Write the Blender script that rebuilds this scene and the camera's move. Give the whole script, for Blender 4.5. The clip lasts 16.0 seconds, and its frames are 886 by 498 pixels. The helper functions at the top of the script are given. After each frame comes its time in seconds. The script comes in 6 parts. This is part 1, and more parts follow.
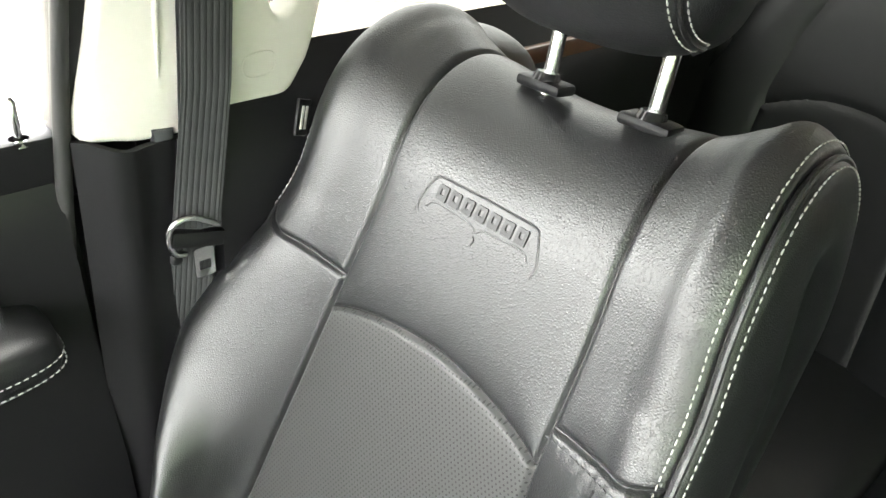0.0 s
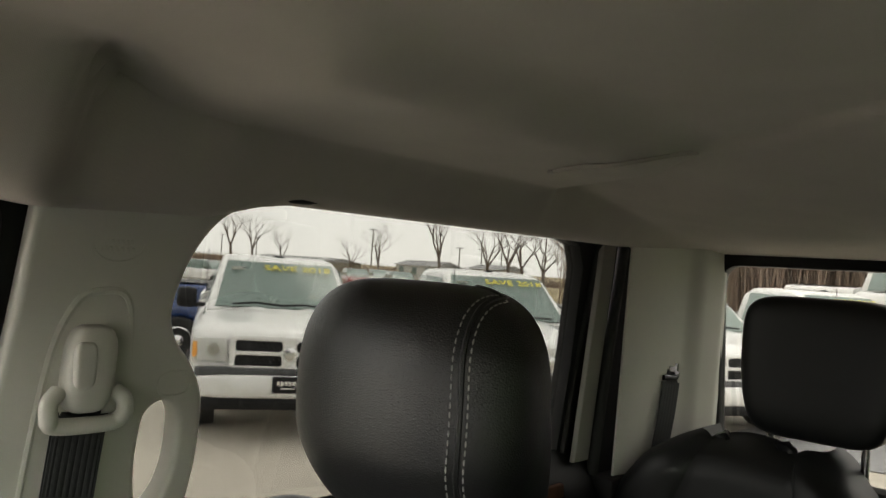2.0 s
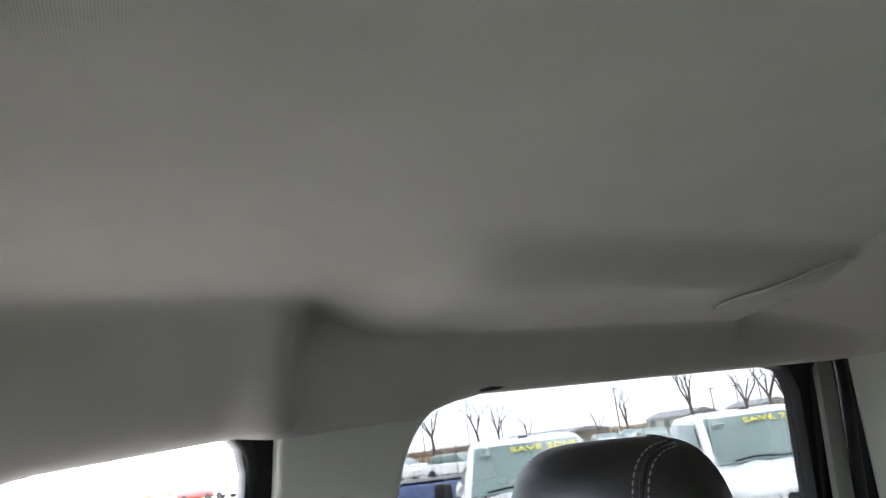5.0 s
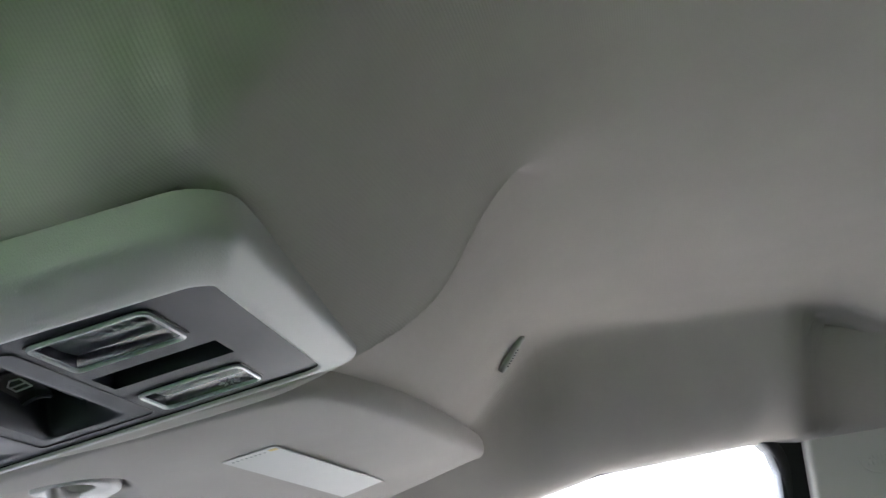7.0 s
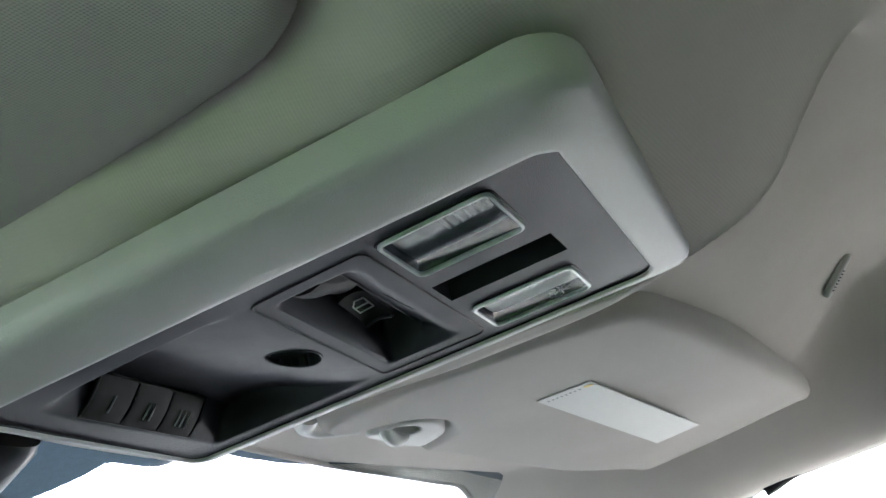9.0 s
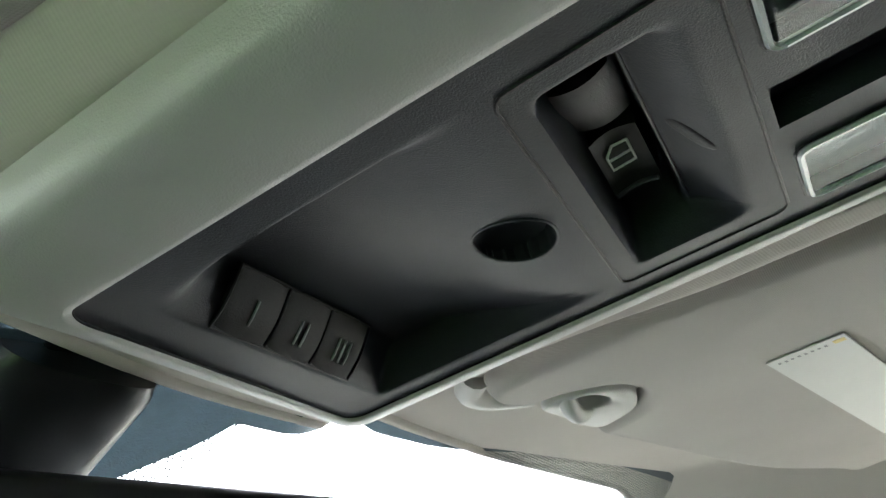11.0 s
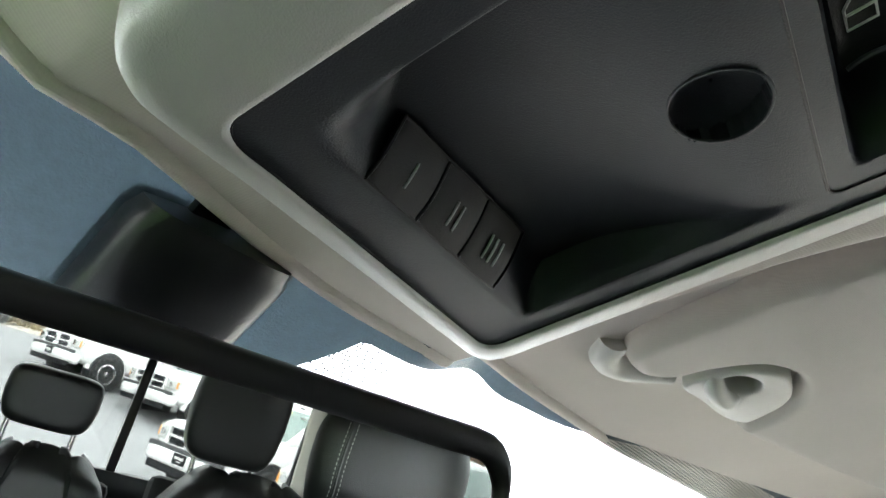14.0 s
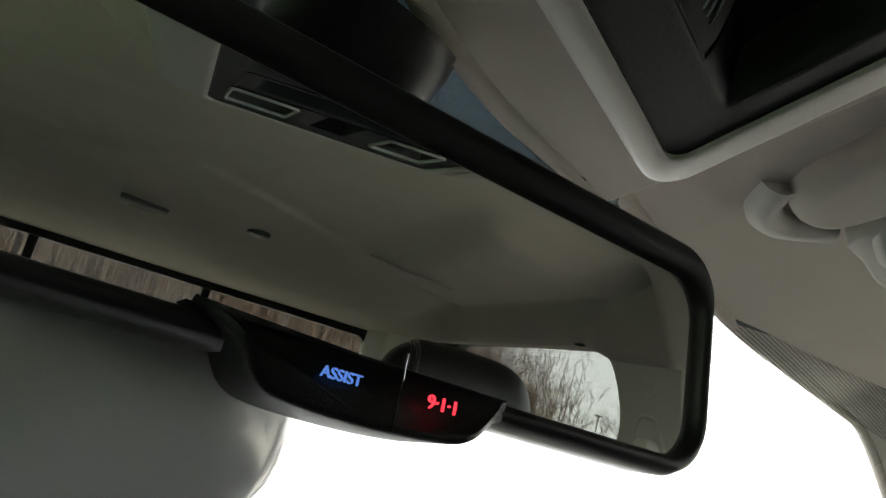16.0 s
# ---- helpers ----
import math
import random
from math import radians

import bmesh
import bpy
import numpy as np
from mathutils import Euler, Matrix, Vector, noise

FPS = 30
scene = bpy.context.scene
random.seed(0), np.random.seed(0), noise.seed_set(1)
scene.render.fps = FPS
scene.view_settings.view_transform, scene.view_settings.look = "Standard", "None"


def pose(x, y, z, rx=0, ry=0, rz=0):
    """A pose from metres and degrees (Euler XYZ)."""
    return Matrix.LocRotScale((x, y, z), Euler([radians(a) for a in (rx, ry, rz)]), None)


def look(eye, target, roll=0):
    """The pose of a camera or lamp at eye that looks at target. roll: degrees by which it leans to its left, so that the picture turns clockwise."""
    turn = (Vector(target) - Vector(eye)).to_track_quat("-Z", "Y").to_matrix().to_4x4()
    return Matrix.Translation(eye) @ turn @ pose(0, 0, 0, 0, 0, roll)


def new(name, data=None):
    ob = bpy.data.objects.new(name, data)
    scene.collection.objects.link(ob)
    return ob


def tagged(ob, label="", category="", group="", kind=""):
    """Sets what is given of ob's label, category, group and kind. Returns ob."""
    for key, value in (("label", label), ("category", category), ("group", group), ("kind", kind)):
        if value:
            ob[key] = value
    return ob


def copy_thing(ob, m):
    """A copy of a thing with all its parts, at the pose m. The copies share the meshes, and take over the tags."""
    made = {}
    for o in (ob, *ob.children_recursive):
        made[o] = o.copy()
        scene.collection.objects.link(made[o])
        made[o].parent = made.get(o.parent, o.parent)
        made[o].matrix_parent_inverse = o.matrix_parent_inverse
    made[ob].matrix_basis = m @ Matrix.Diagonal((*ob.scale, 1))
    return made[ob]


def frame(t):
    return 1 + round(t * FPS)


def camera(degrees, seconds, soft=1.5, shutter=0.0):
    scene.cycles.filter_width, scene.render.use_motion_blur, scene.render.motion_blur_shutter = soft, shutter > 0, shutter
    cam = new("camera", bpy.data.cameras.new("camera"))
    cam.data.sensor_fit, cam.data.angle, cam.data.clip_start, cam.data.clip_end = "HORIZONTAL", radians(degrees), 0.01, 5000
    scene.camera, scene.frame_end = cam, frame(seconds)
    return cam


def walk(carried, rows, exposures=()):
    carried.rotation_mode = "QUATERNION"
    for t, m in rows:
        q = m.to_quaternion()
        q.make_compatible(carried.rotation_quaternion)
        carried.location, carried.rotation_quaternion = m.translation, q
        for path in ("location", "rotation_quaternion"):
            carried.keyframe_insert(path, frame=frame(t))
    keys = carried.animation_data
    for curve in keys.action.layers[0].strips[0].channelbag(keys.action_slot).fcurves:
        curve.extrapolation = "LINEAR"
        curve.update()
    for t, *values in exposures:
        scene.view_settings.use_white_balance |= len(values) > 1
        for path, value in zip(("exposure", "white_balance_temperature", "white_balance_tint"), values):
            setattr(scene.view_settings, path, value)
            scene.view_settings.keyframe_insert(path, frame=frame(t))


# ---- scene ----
cam = camera(60.2, 16.0)
PATH = [
    (0, (0.093, 0.441, 1.829), (1.302, -0.767, 0.79), 4.4),
    (0.5, (0.082, 0.44, 1.848), (1.325, -0.883, 1.009), 4.3),
    (1, (0.052, 0.429, 1.863), (1.367, -0.973, 1.31), 3.9),
    (1.5, (0.027, 0.423, 1.876), (1.388, -1.022, 1.627), 3.9),
    (2, (-0.025, 0.417, 1.895), (1.368, -1.017, 1.948), 3.9),
    (2.5, (-0.033, 0.394, 1.899), (1.366, -1.017, 2.132), 4.1),
    (3, (-0.052, 0.381, 1.895), (1.343, -1.008, 2.247), 1.2),
    (3.2, (-0.068, 0.382, 1.896), (1.337, -0.992, 2.266), -0.3),
    (5.5, (-0.152, 0.449, 1.894), (1.612, -0.295, 2.475), -8.4),
    (6, (-0.178, 0.471, 1.869), (1.643, 0.005, 2.554), -8.6),
    (6.5, (-0.2245, 0.49, 1.83), (1.6155, 0.375, 2.605), -7.2),
    (7, (-0.256, 0.483, 1.82), (1.567, 0.674, 2.62), -6.3),
    (7.5, (-0.2745, 0.479, 1.816), (1.4985, 0.883, 2.649), -6.1),
    (8, (-0.2735, 0.491, 1.81), (1.4525, 1.076, 2.634), -5.5),
    (8.5, (-0.2515, 0.506, 1.806), (1.4295, 1.227, 2.615), -5.0),
    (8.7, (-0.2425, 0.513, 1.804), (1.4215, 1.284, 2.602), -4.7),
    (10.8, (-0.164, 0.613, 1.799), (1.345, 1.593, 2.672), -3.1),
    (11, (-0.156, 0.63, 1.799), (1.342, 1.63, 2.668), -2.8),
    (11.5, (-0.144, 0.661, 1.803), (1.309, 1.715, 2.685), -1.4),
    (12, (-0.14, 0.67, 1.801), (1.274, 1.754, 2.711), -0.2),
    (12.5, (-0.13, 0.675, 1.799), (1.233, 1.806, 2.727), 2.5),
    (13, (-0.13, 0.672, 1.794), (1.201, 1.826, 2.741), 4.2),
    (13.5, (-0.132, 0.669, 1.787), (1.166, 1.846, 2.752), 5.9),
    (14, (-0.133, 0.668, 1.77), (1.166, 1.867, 2.705), 6.6),
    (14.5, (-0.128, 0.694, 1.742), (1.175, 1.905, 2.656), 5.1),
    (15, (-0.121, 0.729, 1.737), (1.171, 1.969, 2.627), 5.9),
    (15.5, (-0.122, 0.742, 1.737), (1.162, 1.998, 2.616), 6.3),
    (16, (-0.117, 0.742, 1.733), (1.171, 1.999, 2.605), 5.9),
]
EXPOSURES = [(0.0, 3.9, 6600, 13), (0.5, 3.4, 6600, 13), (1.0, 2.85, 6600, 13), (1.5, 2.05, 6700, 14), (2.0, 1.6, 6900, 15), (2.5, 2.0, 6700, 13), (3.2, 2.4, 6600, 12), (5.5, 2.65, 5550, 20), (6.5, 2.65, 5550, 20), (7.0, 2.75, 5550, 20), (8.0, 2.85, 5500, 19), (8.7, 2.9, 5500, 17), (10.8, 2.9, 5900, 9), (12.5, 3.1, 6000, 7), (13.5, 3.2, 6000, 8), (14.5, 2.65, 6000, 13), (15.0, 2.15, 6200, 11), (15.5, 1.9, 6300, 11), (16.0, 1.6, 6450, 10)]
walk(cam, [(t, look(eye, target, roll)) for t, eye, target, roll in PATH], EXPOSURES)

# ---- world and light ----
world = bpy.data.worlds.new("overcast_sky")
scene.world = world
world.use_nodes = True
wn, wl = world.node_tree.nodes, world.node_tree.links
bg = wn["Background"]
sky = wn.new("ShaderNodeTexSky")
sky.sky_type, sky.sun_disc = "NISHITA", False
sky.sun_elevation, sky.sun_rotation = radians(38), radians(200)
veil = wn.new("ShaderNodeMix")
veil.data_type = "RGBA"
veil.inputs[0].default_value = 0.93
veil.inputs[7].default_value = (13.0, 12.9, 12.8, 1)
wl.new(sky.outputs[0], veil.inputs[6])
wl.new(veil.outputs[2], bg.inputs[0])
bg.inputs[1].default_value = 0.15
sun = new("sun", bpy.data.lights.new("sun", "SUN"))
sun.data.energy, sun.data.angle, sun.data.color = 0.8, radians(25), (1, 0.97, 0.92)
sun.matrix_world = look((0, 0, 30), (-8, 12, 0))


# ---- materials ----
def material(name, color, rough=0.5, metal=0.0, spec=0.5, vary=0.0, vary_scale=8.0, bump=0.0, bump_scale=900.0, kind="noise", color2=None, coat=0.0, rough_vary=0.0):
    """A principled material with a slow colour drift and a fine relief, both in object metres."""
    m = bpy.data.materials.new(name)
    m.use_nodes = True
    n, l = m.node_tree.nodes, m.node_tree.links
    b = n["Principled BSDF"]
    b.inputs["Roughness"].default_value, b.inputs["Metallic"].default_value = rough, metal
    b.inputs["Specular IOR Level"].default_value = spec
    b.inputs["Coat Weight"].default_value = coat
    b.inputs["Base Color"].default_value = (*color, 1)
    co = n.new("ShaderNodeTexCoord")
    if vary or color2:
        t = n.new("ShaderNodeTexNoise")
        t.inputs["Scale"].default_value, t.inputs["Detail"].default_value = vary_scale, 6
        l.new(co.outputs["Object"], t.inputs["Vector"])
        mix = n.new("ShaderNodeMix")
        mix.data_type = "RGBA"
        c2 = color2 or tuple(c * (1 - vary) for c in color)
        mix.inputs[6].default_value = (*(min(1, c * (1 + vary * 0.5)) for c in color), 1)
        mix.inputs[7].default_value = (*c2, 1)
        l.new(t.outputs[0], mix.inputs[0])
        l.new(mix.outputs[2], b.inputs["Base Color"])
        if rough_vary:
            r = n.new("ShaderNodeMapRange")
            r.inputs[1].default_value, r.inputs[2].default_value = 0.3, 0.7
            r.inputs[3].default_value, r.inputs[4].default_value = rough - rough_vary, rough + rough_vary
            l.new(t.outputs[0], r.inputs[0])
            l.new(r.outputs[0], b.inputs["Roughness"])
    if bump:
        deep = 0.0009 if kind == "grain" else 0.0006
        if kind == "grain":
            t = n.new("ShaderNodeTexVoronoi")
            t.feature = "DISTANCE_TO_EDGE"
            out = t.outputs[0]
        else:
            t = n.new("ShaderNodeTexNoise")
            t.inputs["Detail"].default_value = 3
            out = t.outputs[0]
        t.inputs["Scale"].default_value = bump_scale
        l.new(co.outputs["Object"], t.inputs["Vector"])
        bp = n.new("ShaderNodeBump")
        bp.inputs["Strength"].default_value, bp.inputs["Distance"].default_value = bump, deep
        l.new(out, bp.inputs["Height"])
        l.new(bp.outputs[0], b.inputs["Normal"])
    return m


def mnode(n, l, op, a, b=None):
    q = n.new("ShaderNodeMath")
    q.operation = op
    for k, v in enumerate((a, b)):
        if v is None:
            continue
        if isinstance(v, (int, float)):
            q.inputs[k].default_value = v
        else:
            l.new(v, q.inputs[k])
    return q.outputs[0]


def knit(name, color, pitch=0.0020, depth=0.15):
    """Woven or knitted cloth: staggered stitches as relief and a slight change of tone."""
    m = material(name, color, 0.95, spec=0.15)
    n, l = m.node_tree.nodes, m.node_tree.links
    b = n["Principled BSDF"]
    b.inputs["Sheen Weight"].default_value = 0.15
    co = n.new("ShaderNodeTexCoord")
    sep = n.new("ShaderNodeSeparateXYZ")
    l.new(co.outputs["Object"], sep.inputs[0])
    k = 2 * math.pi / pitch
    loose = n.new("ShaderNodeTexNoise")
    loose.inputs["Scale"].default_value, loose.inputs["Detail"].default_value = 170, 3
    l.new(co.outputs["Object"], loose.inputs["Vector"])
    sway = mnode(n, l, "MULTIPLY", loose.outputs[0], 5.0)
    sx = mnode(n, l, "SINE", mnode(n, l, "ADD", sway, mnode(n, l, "MULTIPLY", mnode(n, l, "ADD", sep.outputs[0], sep.outputs[1]), k)))
    sy = mnode(n, l, "SINE", mnode(n, l, "ADD", sway, mnode(n, l, "MULTIPLY", mnode(n, l, "SUBTRACT", sep.outputs[0], sep.outputs[1]), k * 0.8)))
    h = mnode(n, l, "MULTIPLY", sx, sy)
    t = n.new("ShaderNodeTexNoise")
    t.inputs["Scale"].default_value, t.inputs["Detail"].default_value = 14, 7
    l.new(co.outputs["Object"], t.inputs["Vector"])
    mix = n.new("ShaderNodeMix")
    mix.data_type = "RGBA"
    mix.inputs[6].default_value = (*(c * 1.06 for c in color), 1)
    mix.inputs[7].default_value = (*(c * 0.86 for c in color), 1)
    tone = mnode(n, l, "ADD", mnode(n, l, "MULTIPLY", h, -0.07), t.outputs[0])
    l.new(tone, mix.inputs[0])
    l.new(mix.outputs[2], b.inputs["Base Color"])
    bp = n.new("ShaderNodeBump")
    bp.inputs["Strength"].default_value, bp.inputs["Distance"].default_value = depth, 0.0004
    l.new(h, bp.inputs["Height"])
    l.new(bp.outputs[0], b.inputs["Normal"])
    return m


def dotted(name, color, hole, pitch, radius, axes=(0, 2), rough=0.45, clear=False, fade=None):
    """A surface with a staggered grid of round dots: small holes, or printed dots on clear glass."""
    m = material(name, color, rough)
    n, l = m.node_tree.nodes, m.node_tree.links
    b = n["Principled BSDF"]
    co = n.new("ShaderNodeTexCoord")
    sep = n.new("ShaderNodeSeparateXYZ")
    l.new(co.outputs["Object"], sep.inputs[0])
    u = mnode(n, l, "DIVIDE", sep.outputs[axes[0]], pitch)
    v = mnode(n, l, "DIVIDE", sep.outputs[axes[1]], pitch * 0.866)
    row = mnode(n, l, "FLOOR", v)
    u = mnode(n, l, "ADD", u, mnode(n, l, "MULTIPLY", mnode(n, l, "MODULO", row, 2.0), 0.5))
    fu = mnode(n, l, "SUBTRACT", mnode(n, l, "FRACT", u), 0.5)
    fv = mnode(n, l, "MULTIPLY", mnode(n, l, "SUBTRACT", mnode(n, l, "FRACT", v), 0.5), 0.866)
    d = mnode(n, l, "SQRT", mnode(n, l, "ADD", mnode(n, l, "MULTIPLY", fu, fu), mnode(n, l, "MULTIPLY", fv, fv)))
    dot = mnode(n, l, "LESS_THAN", d, radius)
    if clear:
        tr = n.new("ShaderNodeBsdfTransparent")
        mx = n.new("ShaderNodeMixShader")
        l.new(dot, mx.inputs[0])
        l.new(tr.outputs[0], mx.inputs[1])
        l.new(b.outputs[0], mx.inputs[2])
        l.new(mx.outputs[0], n["Material Output"].inputs[0])
    else:
        mix = n.new("ShaderNodeMix")
        mix.data_type = "RGBA"
        mix.inputs[6].default_value, mix.inputs[7].default_value = (*color, 1), (*hole, 1)
        l.new(dot, mix.inputs[0])
        l.new(mix.outputs[2], b.inputs["Base Color"])
        bp = n.new("ShaderNodeBump")
        bp.inputs["Strength"].default_value, bp.inputs["Distance"].default_value = 0.6, 0.0008
        l.new(mnode(n, l, "SUBTRACT", 1.0, dot), bp.inputs["Height"])
        l.new(bp.outputs[0], b.inputs["Normal"])
    return m


def pane(name, tint, gloss=0.06):
    """Thin window glass: tinted and clear, with a weak mirror on it."""
    m = bpy.data.materials.new(name)
    m.use_nodes = True
    n, l = m.node_tree.nodes, m.node_tree.links
    n.remove(n["Principled BSDF"])
    tr, gl, mx = n.new("ShaderNodeBsdfTransparent"), n.new("ShaderNodeBsdfGlossy"), n.new("ShaderNodeMixShader")
    tr.inputs[0].default_value = (*tint, 1)
    gl.inputs["Roughness"].default_value = 0.01
    mx.inputs[0].default_value = gloss
    l.new(tr.outputs[0], mx.inputs[1])
    l.new(gl.outputs[0], mx.inputs[2])
    l.new(mx.outputs[0], n["Material Output"].inputs[0])
    return m


def lit(name, color, strength):
    m = material(name, color, 0.4)
    b = m.node_tree.nodes["Principled BSDF"]
    b.inputs["Emission Color"].default_value, b.inputs["Emission Strength"].default_value = (*color, 1), strength
    return m


LEATHER = material("black_leather", (0.013, 0.0135, 0.0145), 0.37, spec=0.95, vary=0.15, vary_scale=12, bump=0.5, bump_scale=450, kind="grain")
# seat leather with less sheen, so the headrest's weaker reflected light is set here
LEATHER_REST = material("black_leather_headrest", (0.012, 0.0125, 0.0135), 0.38, spec=0.75, vary=0.15, vary_scale=12, bump=0.5, bump_scale=450, kind="grain")
# darker, duller copy of the leather; shade on the front seat's inner side is in it
LEATHER_DARK = material("black_leather_dark", (0.009, 0.0095, 0.0105), 0.40, spec=0.5, vary=0.15, vary_scale=12, bump=0.4, bump_scale=500, kind="grain")
PERFORATED = dotted("perforated_leather", (0.05, 0.05, 0.05), (0.008, 0.008, 0.008), 0.0042, 0.2)
THREAD = material("grey_thread", (0.42, 0.42, 0.4), 0.7)
HEADLINER = knit("greige_headliner_cloth", (0.565, 0.515, 0.465))
VISOR_CLOTH = knit("greige_visor_cloth", (0.53, 0.49, 0.45), 0.0016, 0.25)
BEIGE = material("beige_grained_plastic", (0.66, 0.64, 0.59), 0.5, spec=0.4, vary=0.08, vary_scale=9, bump=0.25, bump_scale=1500)
# the greige trim plastic as it looks in shade, darkened in its base colour
TRIM_SHADED = material("shaded_greige_plastic", (0.26, 0.25, 0.225), 0.6, spec=0.3, vary=0.08, vary_scale=12, bump=0.3, bump_scale=1800)
RIM_PLASTIC = material("greige_grained_plastic", (0.53, 0.515, 0.485), 0.42, spec=0.45, vary=0.07, vary_scale=12, bump=0.3, bump_scale=1800)
PANEL_DARK = material("charcoal_grained_plastic", (0.017, 0.020, 0.026), 0.50, spec=0.32, vary=0.15, vary_scale=25, bump=0.35, bump_scale=1900, rough_vary=0.06)
BUTTON_DARK = material("dark_button_plastic", (0.014, 0.0135, 0.014), 0.55, spec=0.22, vary=0.2, vary_scale=30, bump=0.3, bump_scale=1900)
SMOKED = material("smoked_reflector", (0.21, 0.225, 0.235), 0.28, spec=0.9, vary=0.75, vary_scale=320, bump=0.5, bump_scale=700)
CLEAR_RIM = material("pale_clear_rim", (0.50, 0.53, 0.53), 0.2, spec=0.6, vary=0.2, vary_scale=60)
BLACK_PLASTIC = material("black_plastic", (0.009, 0.009, 0.010), 0.42, spec=0.25, vary=0.2, vary_scale=14, bump=0.3, bump_scale=1200)
BLACK_GLOSS = material("gloss_black_plastic", (0.012, 0.012, 0.014), 0.16, spec=0.5, vary=0.1)
GREY_PLASTIC = material("dark_grey_plastic", (0.06, 0.062, 0.066), 0.38, vary=0.1, bump=0.2, bump_scale=1500)
DASH_GREY = material("dark_grey_dash_skin", (0.09, 0.09, 0.09), 0.7, spec=0.3, vary=0.15, vary_scale=20, bump=0.4, bump_scale=900)
SATIN_BLACK = material("satin_black_plastic", (0.016, 0.016, 0.018), 0.32, spec=0.42, vary=0.1, bump=0.1, bump_scale=1500)
POD_GREY = material("satin_grey_plastic", (0.62, 0.625, 0.64), 0.24, spec=1.0, vary=0.1, coat=0.8, bump=0.1, bump_scale=1500)
RUBBER = material("black_rubber", (0.02, 0.02, 0.02), 0.7, vary=0.2, vary_scale=30)
WEBBING = material("black_webbing", (0.028, 0.029, 0.031), 0.7, vary=0.2, vary_scale=40, bump=0.5, bump_scale=1800)
CARPET = material("dark_carpet", (0.03, 0.03, 0.03), 0.95, vary=0.3, vary_scale=60, bump=0.8, bump_scale=700)
CHROME = material("brushed_chrome", (0.75, 0.75, 0.75), 0.18, metal=1.0, vary=0.05)
WOOD = material("burl_wood_trim", (0.13, 0.055, 0.03), 0.3, vary=0.6, vary_scale=40, coat=0.5)
PAPER = material("white_label_paper", (0.72, 0.71, 0.68), 0.6, vary=0.05, vary_scale=30)
DIFFUSER = material("frosted_white_diffuser", (0.86, 0.86, 0.85), 0.4, vary=0.06, vary_scale=60)
YELLOW_PRINT = material("yellow_print", (0.75, 0.62, 0.25), 0.6)
GREY_PRINT = material("grey_print", (0.32, 0.32, 0.31), 0.6)
WHITE_PRINT = material("pale_print", (0.30, 0.31, 0.32), 0.5)
MIRROR = material("mirror_silver", (0.80, 0.82, 0.80), 0.0, metal=1.0)
GLASS = pane("clear_window_glass", (0.90, 0.92, 0.90))
# for the unseen driver's window; tinted to make the light from that side green
GLASS_TINT = pane("green_tinted_glass", (0.61, 0.72, 0.56))
# for the unseen left rear window; darkened to hold back light from there
GLASS_DEEP = pane("deep_tinted_glass", (0.22, 0.25, 0.20))
GLASS_REAR = pane("smoked_window_glass", (0.38, 0.39, 0.375))
GLASS_BACK = pane("dark_smoked_glass", (0.50, 0.51, 0.49))
FRIT = material("dark_ceramic_print", (0.042, 0.058, 0.070), 0.55, spec=0.3, vary=0.35, vary_scale=260, bump=0.4, bump_scale=900)
def see_through(m, color):
    """Lets a trace of light pass a printed glass."""
    n, l = m.node_tree.nodes, m.node_tree.links
    tr, ad = n.new("ShaderNodeBsdfTransparent"), n.new("ShaderNodeAddShader")
    tr.inputs[0].default_value = (*color, 1)
    l.new(n["Principled BSDF"].outputs[0], ad.inputs[0])
    l.new(tr.outputs[0], ad.inputs[1])
    l.new(ad.outputs[0], n["Material Output"].inputs[0])


see_through(FRIT, (0.007, 0.010, 0.012))
FRIT_DOTS = dotted("ceramic_print_dots", (0.03, 0.035, 0.04), (0, 0, 0), 0.0019, 0.31, (0, 1), 0.6, clear=True)
RED_PLASTIC = material("red_button_plastic", (0.55, 0.03, 0.025), 0.4, vary=0.1)
BLUE_LIT = lit("blue_backlit_print", (0.10, 0.22, 0.62), 0.30)
RED_LIT = lit("red_backlit_print", (0.95, 0.03, 0.05), 0.7)
LENS = pane("clear_lamp_lens", (0.92, 0.94, 0.94), 0.05)
PAINT_WHITE = material("white_car_paint", (0.74, 0.74, 0.73), 0.28, vary=0.04, vary_scale=2, coat=0.6)
PAINT_BLUE = material("dark_blue_car_paint", (0.022, 0.05, 0.16), 0.3, vary=0.1, vary_scale=2, coat=0.7)
PAINT_GREY = material("grey_car_paint", (0.09, 0.09, 0.095), 0.3, vary=0.1, coat=0.6)
PAINT_RED = material("dark_red_car_paint", (0.22, 0.03, 0.03), 0.3, vary=0.1, coat=0.6)
CAR_GLASS = material("grey_green_car_glass", (0.17, 0.23, 0.21), 0.08, spec=0.6, vary=0.25, vary_scale=1.5)
TYRE = material("tyre_rubber", (0.022, 0.022, 0.022), 0.75, vary=0.3, vary_scale=20)
LAMP_GLASS = material("headlight_glass", (0.62, 0.62, 0.60), 0.12, spec=0.7, vary=0.4, vary_scale=9)
AMBER = material("amber_lens", (0.8, 0.35, 0.06), 0.25)
DECAL = material("yellow_windscreen_paint", (0.85, 0.72, 0.03), 0.6)
CONCRETE = material("pale_concrete", (0.47, 0.43, 0.365), 0.85, vary=0.18, vary_scale=0.25, bump=0.4, bump_scale=40)
ASPHALT = material("grey_asphalt", (0.24, 0.24, 0.245), 0.9, vary=0.2, vary_scale=0.4, bump=0.4, bump_scale=60)
